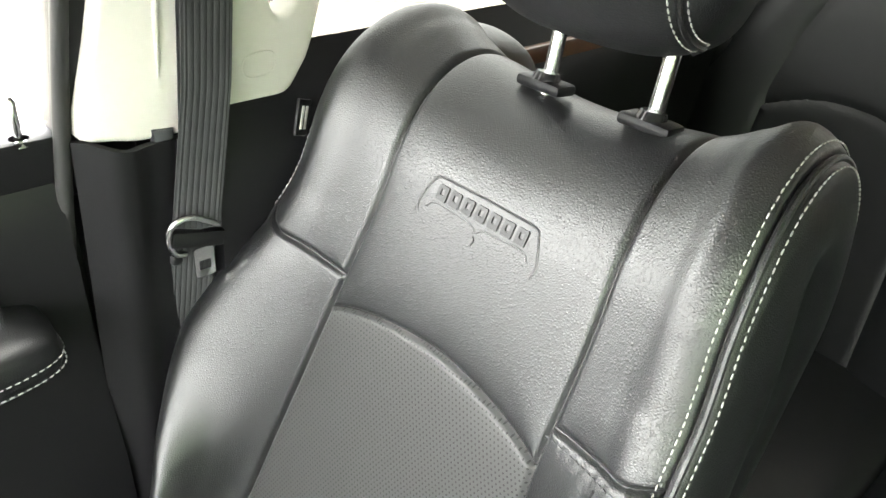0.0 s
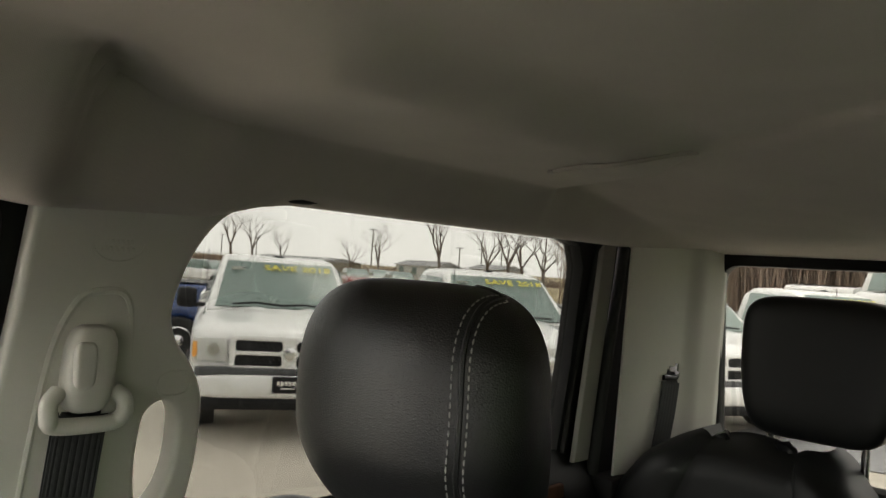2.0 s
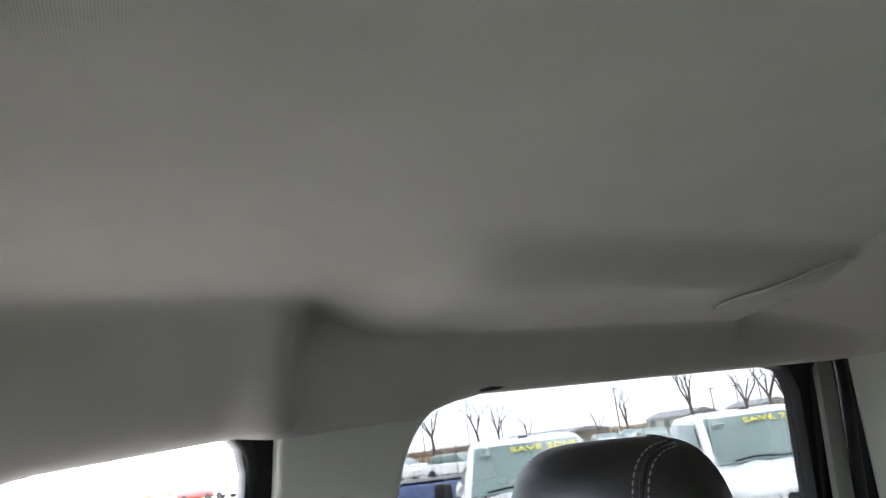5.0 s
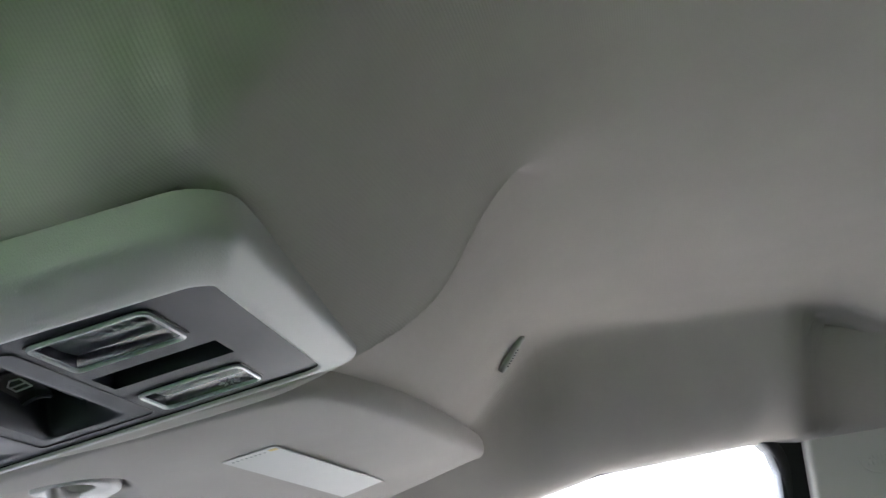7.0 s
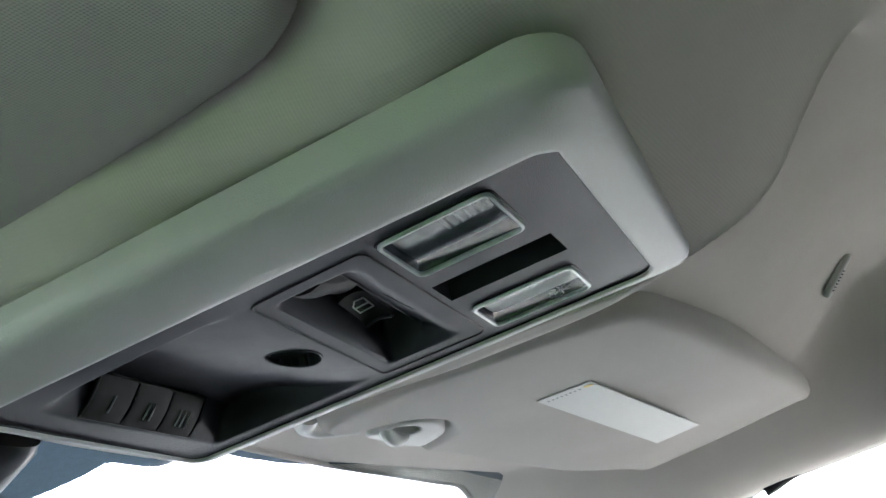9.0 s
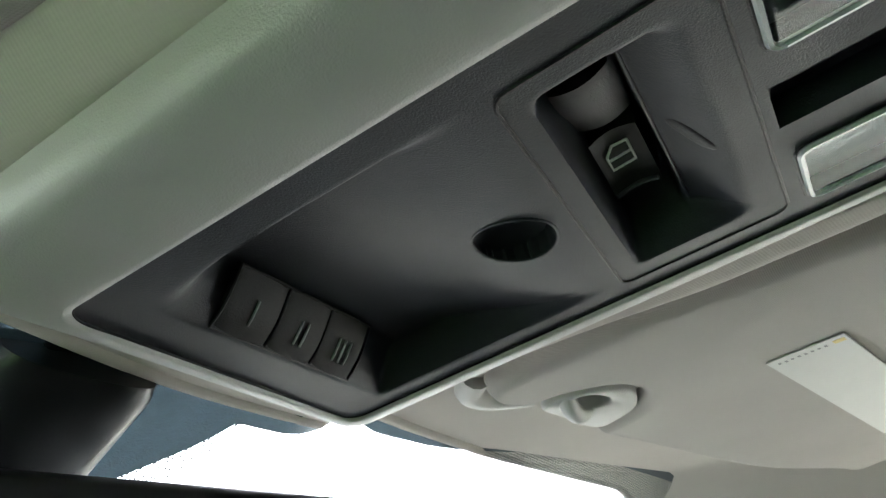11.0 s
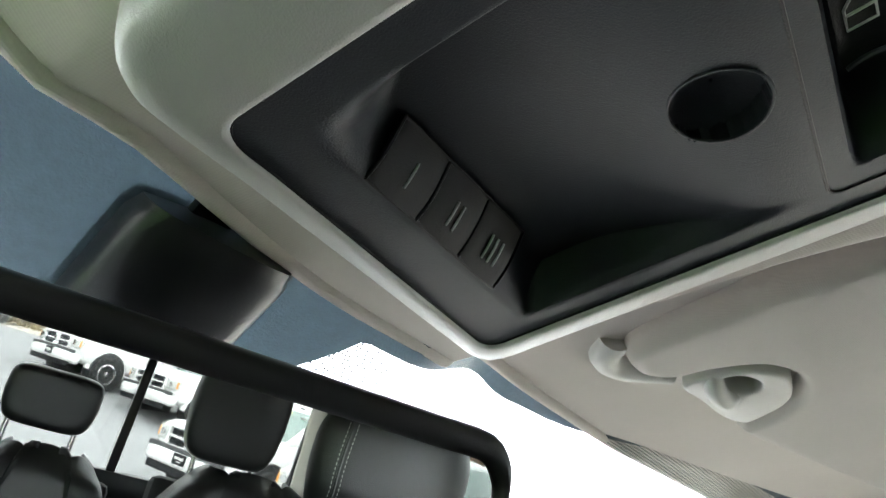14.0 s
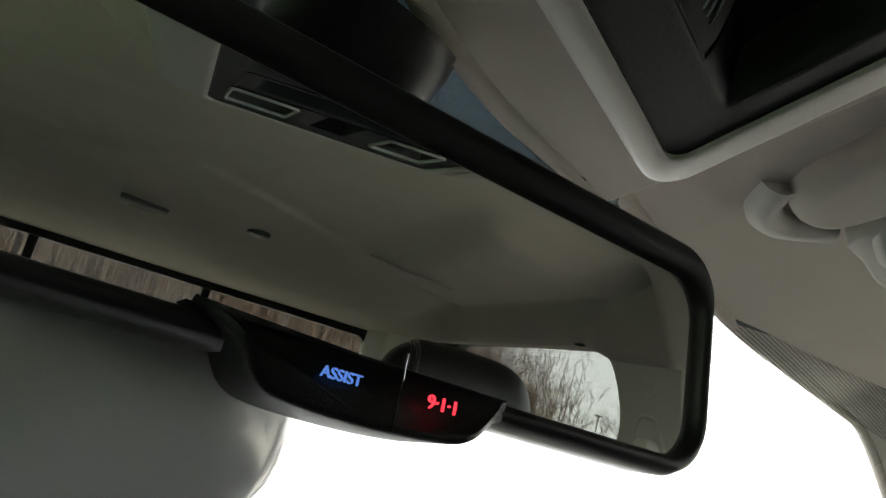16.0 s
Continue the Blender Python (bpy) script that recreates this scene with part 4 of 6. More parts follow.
for k in range(7):
    cx = (k - 3) * 0.0148
    part("emblem_block", prism_bm(rounded(cx - 0.0055, cx + 0.0055, -0.0060, 0.0080, 0.0012, 2), 0.0016, on_seat, [rounded(cx - 0.0022, cx + 0.0022, -0.0020, 0.0042, 0.0006, 2)]), LEATHER_DARK, c_top)

# seat tag
tag = part("seat_tag", box_bm(0.003, 0.025, 0.034, 0.0008, Matrix.Translation((0.668, 0.066, 1.553)) @ Euler((0.35, 0.0, 0.5)).to_matrix().to_4x4()), BLACK_PLASTIC, seat, "small black woven tag with pale bars")
for row in (-0.004, 0.004):
    part("tag_bar", box_bm(0.0012, 0.0045, 0.022, 0.0002, Matrix.Translation((0.668, 0.066, 1.553)) @ Euler((0.35, 0.0, 0.5)).to_matrix().to_4x4() @ Matrix.Translation((-0.0016, row, 0))), PAPER, tag)

# seat cushion below, only its upper edge can come near the view
part("seat_cushion", lump_bm(0.27, 0.28, 0.085, 0.4, 0.4, 32, 14, lambda q: Vector((0.435 + q.x, 0.52 + q.y, 0.97 + q.z))), LEATHER, seat)
part("seat_base", box_bm(0.40, 0.50, 0.16, 0.02, Matrix.Translation((0.435, 0.42, 0.82))), BLACK_PLASTIC, seat)

# head restraint
HR = Vector((0.438, -0.055, 1.778))


def rest_place(q):
    """Shapes the head restraint: full in front, deep behind at its foot and drawn in towards its top."""
    x, y, z = q
    k = smooth(0.07, -0.08, y)
    x *= 1 - 0.20 * k
    if y < 0:
        y *= soft(z, [-0.11, -0.06, 0.0, 0.05, 0.10], [0.90, 1.0, 0.62, 0.25, 0.12], 0.03)
    x *= (1 - 0.17 * smooth(0.0, -0.11, z)) * (1 - 0.05 * smooth(0.03, 0.10, z))
    y += -0.016 * (x / 0.12) ** 2 + 0.010 * (1 - (z / 0.11) ** 2) - 0.018 * smooth(-0.02, -0.11, z)
    z += -0.012 * k * smooth(0, -0.1, z) - 0.006 * smooth(0, 0.1, z) * k
    return HR + Vector((x, y, z))


rest = part("headrest", lump_bm(0.134, 0.076, 0.108, 0.52, 0.55, 84, 56, rest_place), LEATHER_REST, seat, "black grained leather headrest")


def rest_line(x, n=60, lift=0.0012):
    """A line over the front of the headrest at a given side offset."""
    out = []
    x0 = x
    for v in np.linspace(-0.95, 1.35, n):
        x = x0 - 0.012 - 0.016 * smooth(0.3, -1.0, v)
        cv = abs(math.cos(v)) ** 0.52
        sv = math.copysign(abs(math.sin(v)) ** 0.52, v)
        cu = min(0.995, abs(x) / 0.134 / max(cv, 1e-3))
        u = math.acos(min(1, cu ** (1 / 0.55)))
        q = Vector((math.copysign(0.134 * cv * abs(math.cos(u)) ** 0.55, x), 0.076 * cv * abs(math.sin(u)) ** 0.55 + lift, 0.108 * sv))
        out.append(rest_place(q))
    return out


part("stitching", stitches_bm(rest_line(-0.078, 140), 0.0042, 0.0024, 0.0010), THREAD, rest, "grey stitching")
part("stitching", stitches_bm(rest_line(-0.0895, 140), 0.0042, 0.0024, 0.0010), THREAD, rest, "grey stitching")
part("piping", tube_bm(rest_line(-0.0838, 80, -0.0004), 0.0024, 6), LEATHER_REST, rest)
for x in (0.472, 0.370):
    post = part("headrest_post", tube_bm([(x, -0.042, 1.60), (x, -0.050, 1.66), (x, -0.058, 1.71)], 0.0062, 16), CHROME, seat, "polished steel headrest post")
    part("post_collar", box_bm(0.046, 0.026, 0.010, 0.004, Matrix.Translation((x, -0.042, 1.624)) @ Euler((0.12, 0, 0)).to_matrix().to_4x4()), BLACK_PLASTIC, post)
    part("collar_ring", tube_bm([(x, -0.042, 1.627), (x, -0.0435, 1.634)], [0.0125, 0.010], 18), BLACK_GLOSS, post)

# ---- front seat belt on the pillar ----
belt = thing("seat_belt", "black seat belt hanging from a beige height guide", "seat belt", Matrix.Translation((0, 0, 0)))
gx = pillar_x(1.79)
cover = part("guide_cover", lump_bm(0.019, 0.0205, 0.038, 0.55, 0.6, 36, 22, lambda q: Vector((gx - 0.010 + q.x, 0.147 + q.y - 0.05 * q.z, 1.788 + q.z))), BEIGE, belt)
part("release_button", lump_bm(0.006, 0.009, 0.020, 0.5, 0.5, 20, 12, lambda q: Vector((gx - 0.026 + q.x, 0.156 + q.y, 1.793 + q.z))), BEIGE, cover)
loop = curve([(gx - 0.012, 0.124, 1.768), (gx - 0.018, 0.117, 1.761), (gx - 0.020, 0.1165, 1.749), (gx - 0.016, 0.124, 1.741), (gx - 0.018, 0.149, 1.740), (gx - 0.016, 0.174, 1.741), (gx - 0.020, 0.180, 1.749), (gx - 0.018, 0.1795, 1.761), (gx - 0.012, 0.171, 1.769)], 60)
part("guide_loop", tube_bm(loop, 0.0075, 12), BEIGE, belt, "beige plastic belt loop")


def strap(points, width, nrib=8):
    """A ribbed woven strap; points are (centre, direction across)."""
    us = np.linspace(-1, 1, nrib * 6 + 1)
    def f(u, v):
        i = min(int(v), len(points) - 2)
        t = v - i
        c = Vector(points[i][0]).lerp(Vector(points[i + 1][0]), t)
        a = Vector(points[i][1]).lerp(Vector(points[i + 1][1]), t).normalized()
        rib = 0.0007 * abs(math.sin(u * nrib * math.pi / 2)) * (abs(u) < 0.86)
        return c + a * (u * width / 2) + Vector((-1, 0, 0)) * rib
    return thick(grid_bm(f, us, np.linspace(0, len(points) - 1, 8 * len(points))), 0.0014)


part("webbing", strap([((0.655, 0.150, 1.748), (0.05, 1, 0)), ((0.662, 0.152, 1.70), (0.05, 1, 0)), ((0.672, 0.157, 1.60), (0.12, 1, -0.03)), ((0.682, 0.176, 1.463), (0.30, 1, -0.05))], 0.0435), WEBBING, belt, "ribbed black webbing")
part("webbing", strap([((0.676, 0.146, 1.748), (0.05, 1, 0)), ((0.690, 0.158, 1.55), (0.1, 1, 0)), ((0.696, 0.170, 1.463), (0.3, 1, -0.05)), ((0.712, 0.188, 1.30), (0.4, 1, 0)), ((0.715, 0.200, 0.80), (0.4, 1, 0))], 0.040), WEBBING, belt, "ribbed black webbing")
ring = curve([(0.674, 0.158, 1.466), (0.672, 0.184, 1.482), (0.674, 0.201, 1.478), (0.678, 0.205, 1.462), (0.682, 0.199, 1.444), (0.684, 0.188, 1.439)], 30)
tongue = part("buckle_tongue", tube_bm(ring, 0.0032, 10), CHROME, belt, "steel belt tongue with a black grip")
part("grip", box_bm(0.014, 0.054, 0.017, 0.004, Matrix.Translation((0.681, 0.177, 1.455)) @ Euler((0.25, 0, 0)).to_matrix().to_4x4()), BLACK_PLASTIC, tongue)
part("tongue_plate", prism_bm(rounded(-0.010, 0.010, -0.020, 0.012, 0.003, 3), 0.0025, lambda u, v, w: Vector((0.684 + w, 0.170 + u, 1.428 + v)), [rounded(-0.006, 0.006, -0.012, -0.002, 0.0015, 2)]), CHROME, tongue)
part("stop_button", lump_bm(0.004, 0.006, 0.006, 0.8, 0.8, 14, 8, lambda q: Vector((0.688, 0.196, 1.434)) + q), BLACK_PLASTIC, belt)

# ---- rear seats ----
def rear_seat(cx, name, label, half=0.235, top=1.645, group=""):
    st = thing(name, label, "car seat", Matrix.Translation((0, 0, 0)), group)
    def face(u, v):
        z = 1.0 + (top - 1.0) * v
        w = half / 0.235 * interp(z - top, [-0.645, -0.362, -0.185, -0.09, -0.045, -0.015, 0.0], [0.27, 0.25, 0.225, 0.185, 0.155, 0.12, 0.09])
        a = abs(u)
        y = -0.735 - 0.13 * (z - 1.35) - 0.012 * math.cos(u * 1.5) + 0.016 * smooth(0.45, 0.8, a) - 0.09 * (1 - max(0, 1 - a ** 8) ** (1 / 8)) - 0.06 * smooth(0.90, 1.0, v) ** 2
        for line in (0.56, -0.56):
            y -= 0.007 * math.exp(-((u - line) / 0.022) ** 2)
        if a < 0.56:
            y -= 0.007 * math.exp(-((z - (top - 0.185 - 0.035 * (u / 0.56) ** 2)) / 0.006) ** 2)
        return Vector((cx + u * w, y, z + 0.012 * math.cos(u * 2.0) * smooth(0.8, 1, v)))
    us = [math.sin(math.pi / 2 * t) for t in np.linspace(-1, 1, 90)]
    bm = grid_bm(face, us, np.linspace(0, 1, 110))
    part("backrest", thick(bm, -0.02), LEATHER_DARK, st, sharp=80)
    part("back_board", box_bm(half * 1.85, 0.06, top - 1.05, 0.02, Matrix.Translation((cx, -0.885, (top + 0.97) / 2)) @ Euler((0.13, 0, 0)).to_matrix().to_4x4()), CARPET, st)
    part("seat_cushion", lump_bm(half * 1.15, 0.24, 0.07, 0.4, 0.35, 28, 12, lambda q: Vector((cx + q.x, -0.56 + q.y, 1.02 + q.z))), LEATHER_DARK, st)
    return st


def rear_rest(st, cx, cy, cz, hx, hy, hz):
    r = part("headrest", lump_bm(hx, hy, hz, 0.38, 0.42, 44, 30, lambda q: Vector((cx + q.x * (1 - 0.10 * smooth(0, -hz, q.z)), cy + q.y, cz + q.z))), LEATHER_DARK, st, "black leather headrest")
    for s in (-1, 1):
        part("headrest_post", tube_bm([(cx + s * 0.07, cy, cz - hz - 0.06), (cx + s * 0.07, cy, cz - hz + 0.02)], 0.006, 12), CHROME, st)
    return r


rs = rear_seat(0.455, "rear_car_seat", "black leather outer rear seat with curved seams", group="rear seats")
rear_rest(rs, 0.380, -0.868, 1.778, 0.118, 0.045, 0.112)
rs = rear_seat(0.0, "rear_car_seat", "black leather middle rear seat with a low headrest", half=0.17, top=1.60, group="rear seats")
rear_rest(rs, -0.03, -0.87, 1.71, 0.10, 0.04, 0.065)
rs = rear_seat(-0.455, "rear_car_seat", "black leather outer rear seat with curved seams", group="rear seats")
rear_rest(rs, -0.400, -0.868, 1.778, 0.118, 0.045, 0.112)

rbelt = thing("seat_belt", "dark rear seat belt running from its corner slot", "seat belt", Matrix.Translation((0, 0, 0)))
part("webbing", strap([((0.650, -0.886, 1.736), (0.25, 1, 0)), ((0.636, -0.880, 1.715), (0.25, 1, 0)), ((0.634, -0.865, 1.66), (0.25, 1, 0)), ((0.640, -0.845, 1.55), (0.25, 1, 0)), ((0.665, -0.80, 1.30), (0.25, 1, 0))], 0.044, 6), WEBBING, rbelt)
part("slot_guide", tube_bm([(0.638, -0.905, 1.728), (0.634, -0.885, 1.726), (0.642, -0.860, 1.728)], 0.005, 8), BLACK_PLASTIC, rbelt)


# belt buckle between the seats
buckle = thing("belt_buckle", "black belt buckle with a red release button", "belt buckle", Matrix.Translation((0.211, -0.640, 1.088)) @ Euler((-0.5, 0.1, 0.3)).to_matrix().to_4x4())
part("buckle_body", box_bm(0.034, 0.024, 0.075, 0.006, None, 3), BLACK_PLASTIC, buckle)
part("release_button", box_bm(0.022, 0.016, 0.008, 0.002, Matrix.Translation((0, 0, 0.036))), RED_PLASTIC, buckle, "red release button")
part("buckle_stalk", box_bm(0.020, 0.006, 0.06, 0.002, Matrix.Translation((0, 0, -0.06))), WEBBING, buckle)

# ---- overhead console ----
TILT = math.atan(0.175)
CON = Matrix.Translation((0, 0.70, 1.8911)) @ Euler((-TILT, 0, 0)).to_matrix().to_4x4()


def con(x, y, z=0.0):
    """A place on the console: x across, y forward, z up from the panel's face, which rises to the passenger's side."""
    px = 1.122 * x + 0.0060 + interp(y, [0.5585, 0.828], [0.0078, -0.0039]) * min(1.0, max(0.0, (-x - 0.046) / 0.012))
    y += x * interp(y, [0.60, 0.655, 0.70, 0.80], [0, 0.055, 0.12, 0.165]) + (x + 0.055) * interp(y, [0.58, 0.645, 0.69], [0.025, 0.05, 0.066])
    return CON @ Vector((px, (y - 0.70) / math.cos(TILT), z + 0.002 + 0.06 * px))


console = thing("overhead_console", "greige overhead console with a charcoal panel and lamps", "overhead console", Matrix.Translation((0, 0, 0)))


def ring_bm(loops, fn):
    bm = bmesh.new()
    rows = [[bm.verts.new(fn(p[0], p[1], z)) for p in loop] for loop, z in loops]
    for a, b in zip(rows, rows[1:]):
        for k in range(len(a)):
            j = (k + 1) % len(a)
            bm.faces.new((a[k], a[j], b[j], b[k]))
    return bm


def fine_loop(loop, n=16):
    """A rounded loop with its four straight sides cut into n pieces."""
    out = []
    for k, p in enumerate(loop):
        q = loop[(k + 1) % len(loop)]
        m = n if (k + 1) % (len(loop) // 4) == 0 else 1
        out += [(p[0] + (q[0] - p[0]) * i / m, p[1] + (q[1] - p[1]) * i / m) for i in range(m)]
    return out


def bound(d, r):
    """Console outline drawn in by d from its outer edge, each side at its own rate."""
    return fine_loop(rounded(-0.0865 + d * 1.073, 0.0838 - d * 0.68, 0.5585 + d * 0.70, 0.8280 - d * 0.445, r, 8))


part("console_rim", ring_bm([(bound(-0.0005, 0.0165), 0.014), (bound(0.0, 0.016), 0.008), (bound(0.0008, 0.0155), 0.0042), (bound(0.0025, 0.0145), 0.0020), (bound(0.006, 0.0110), 0.0008), (bound(0.012, 0.010), -0.0006), (bound(0.018, 0.0095), -0.0018), (bound(0.023, 0.009), -0.0022), (bound(0.0248, 0.008), -0.0020), (bound(0.0255, 0.0075), -0.0008), (bound(0.0258, 0.007), 0.010)], con), RIM_PLASTIC, console, "greige grained plastic rim", sharp=70)

HOLE = (0.0070, 0.7135, 0.0118)
LAMP_A, LAMP_B, SLOT = (-0.0462, -0.0168), (0.0275, 0.0548), (-0.0036, 0.0138)


def sunk(x, y):
    """How far the dark panel lies above its face at a place: the scoop, the switch pocket, the slot and the lamp wells."""
    d = 0.0
    if y > 0.697:
        yy = y + 0.045 * (x + 0.029)
        ramp = 0.0170 * smooth(0.698, 0.772, y)
        wall = smooth(0.8005, 0.7865, yy)
        left = smooth(-0.0490, -0.0440 + 0.012 * smooth(0.768, 0.792, yy), x)
        right = smooth(0.0570, 0.0525, x)
        d = ramp * wall * left * right
        if math.hypot(x - HOLE[0], (y - HOLE[1])) < HOLE[2]:
            d += 0.022
    elif 0.650 < y < 0.694:
        across = smooth(-0.0400, -0.0345, x) * smooth(0.0490, 0.0435, x)
        ramp = 0.0105 * smooth(0.6535, 0.6690, y)
        d = across * smooth(0.6885, 0.6850, y) * (ramp + 0.013 * smooth(0.6685, 0.6705, y) * smooth(0.0475, 0.0380, x))
    if SLOT[0] < x < SLOT[1] and 0.596 < y < 0.6432:
        d = 0.009
    for x0, x1 in (LAMP_A, LAMP_B):
        if x0 - 0.0007 < x < x1 + 0.0007 and 0.5998 < y < 0.6412:
            d = 0.007
    return d


PX0, PX1, PY0, PY1 = -0.0588, 0.0663, 0.5765, 0.8165
near = lambda *vs: [v + k for v in vs for k in (-0.0001, 0.0001)]
px_ = sorted({round(v, 5) for v in (*np.linspace(PX0, PX1, 130), *near(*SLOT, LAMP_A[0] - 0.0007, LAMP_A[1] + 0.0007, LAMP_B[0] - 0.0007, LAMP_B[1] + 0.0007))})
py_ = sorted({round(v, 5) for v in (*np.linspace(PY0, PY1, 225), *near(0.596, 0.6432, 0.5998, 0.6412), *np.linspace(0.667, 0.672, 9))})
bm = grid_bm(lambda u, v: con(u, v, sunk(u, v) - 0.0004), px_, py_)
panel = part("console_panel", bm, PANEL_DARK, console, "charcoal grained plastic panel", sharp=45)
loop = fine_loop(rounded(PX0 - 0.0002, PX1 + 0.0002, PY0 - 0.0002, PY1 + 0.0002, 0.007, 8))
part("panel_gap", tube_bm([con(p[0], p[1], -0.0004) for p in [*loop, loop[0]]], 0.0006, 6), BLACK_PLASTIC, console)
part("hole_ring", tube_bm([con(HOLE[0] + 0.0122 * math.cos(a), HOLE[1] + 0.0122 * math.sin(a), sunk(HOLE[0] + 0.0135 * math.cos(a), HOLE[1] + 0.0135 * math.sin(a)) - 0.0004) for a in np.linspace(0, 2 * math.pi, 40)], 0.0005, 8), PANEL_DARK, panel)
part("hole_floor", grid_bm(lambda a, r: con(HOLE[0] + r * math.cos(a), HOLE[1] + r * math.sin(a), 0.011 - 25 * r * r), np.linspace(0, 2 * math.pi, 25), np.linspace(0.0005, 0.0125, 6)), PANEL_DARK, panel)

# hairline gap round the switch insert
loop = rounded(-0.0462, 0.0572, 0.6465, 0.6955, 0.004, 5)
part("insert_gap", tube_bm([con(a, b, sunk(a, b) - 0.0004) for a, b in [*loop, loop[0]]], 0.00055, 6), BLACK_PLASTIC, panel)


def cap_bm(face, nu, nv, up):
    """A moulded cap: the face with a skirt that goes up into the panel all round."""
    us, vs = [-1, *np.linspace(0, 1, nu), 2], [-1, *np.linspace(0, 1, nv), 2]
    def f(u, v):
        q = face(min(1, max(0, u)), min(1, max(0, v)))
        return q + (up if not (0 <= u <= 1 and 0 <= v <= 1) else Vector((0, 0, 0)))
    return grid_bm(f, us, vs)


# three opener buttons on the scoop's front wall
def button_face(q, v):
    """q along the row of buttons from 0 to 3, v from the deep edge down to the panel's face."""
    x = -0.0280 + 0.0203 * q + (0.0010 * q - 0.0010) * v
    y = 0.7858 - 0.066 * (x + 0.028) * (1 - v) + (0.0132 - 0.045 * (x + 0.029)) * v
    return con(x, y, 0.0148 - 0.0142 * v - 0.0020 * math.sin(v * math.pi))


for k in range(3):
    face = lambda u, v, k=k: button_face(k + 0.02 + 0.96 * u, v) + Vector((0, -0.0004, -0.0006)) * math.sin(u * math.pi) ** 0.5
    btn = part("opener_button", cap_bm(face, 14, 14, Vector((0, 0.003, 0.0035))), BUTTON_DARK, panel, "charcoal push button with pale bars", sharp=60)
    for j in range(k + 1):
        u0 = 0.5 + (j - k / 2) * 0.15
        part("button_bar", tube_bm([face(u0, v) + Vector((0, -0.0003, -0.0003)) for v in (0.30, 0.42, 0.56, 0.70)], 0.00040, 5), WHITE_PRINT, btn)
for pts in ([(0, 0), (0, 1), (3, 1), (3, 0), (0, 0)], [(1, 0), (1, 1)], [(2, 0), (2, 1)]):
    line = [button_face(a[0] + (b[0] - a[0]) * t, a[1] + (b[1] - a[1]) * t) for a, b in zip(pts, pts[1:]) for t in np.linspace(0, 1, 9)]
    part("button_gap", tube_bm(line, 0.0007, 6), BLACK_PLASTIC, panel)


# rocker switch in its pocket: a curved plate, then a lifted tab with the symbol
def rocker(u, v):
    return con(-0.0325 + 0.0300 * u, 0.6708 + 0.0150 * v, 0.0030 + 0.0115 * smooth(0.0, 1.1, u) + 0.0022 * (2 * v - 1) ** 2)


def tab(u, v):
    return con(0.0010 + 0.0225 * u, 0.6722 + 0.0130 * v, 0.0130 - 0.0022 * u + 0.0016 * math.sin(v * math.pi) - 0.0022 * smooth(0.86, 1.0, u))


sw = part("rocker_switch", cap_bm(rocker, 24, 14, Vector((0, 0, 0.010))), BUTTON_DARK, panel, "black rocker switch with a pale window symbol", sharp=60)
key = part("rocker_tab", cap_bm(tab, 24, 12, Vector((0, 0, 0.010))), BUTTON_DARK, sw, "black switch tab with a pale symbol", sharp=60)
for pts in (((0.22, 0.30), (0.22, 0.62), (0.34, 0.80), (0.60, 0.80), (0.60, 0.30), (0.22, 0.30)), ((0.42, 0.30), (0.42, 0.80))):
    part("symbol_line", tube_bm([tab(u, v) + Vector((0, -0.0002, -0.0005)) for u, v in pts], 0.00040, 5), PAPER, key)
part("tab_edge", tube_bm([tab(0.97, v) + Vector((0, 0, -0.0004)) for v in np.linspace(0.05, 0.95, 8)], 0.0007, 6), GREY_PLASTIC, key)
part("pocket_ridge", tube_bm([con(x, 0.6686, 0.0098) for x in np.linspace(-0.0340, 0.0400, 24)], 0.0006, 6), PANEL_DARK, panel)
part("finger_slot", lump_bm(0.0065, 0.0024, 0.0012, 0.8, 0.8, 20, 10, lambda q: con(0.0060 + q.x, 0.6615 + q.y - 0.5 * q.x, sunk(0.0060 + q.x, 0.6615 + q.y - 0.5 * q.x) + q.z)), BLACK_PLASTIC, panel)

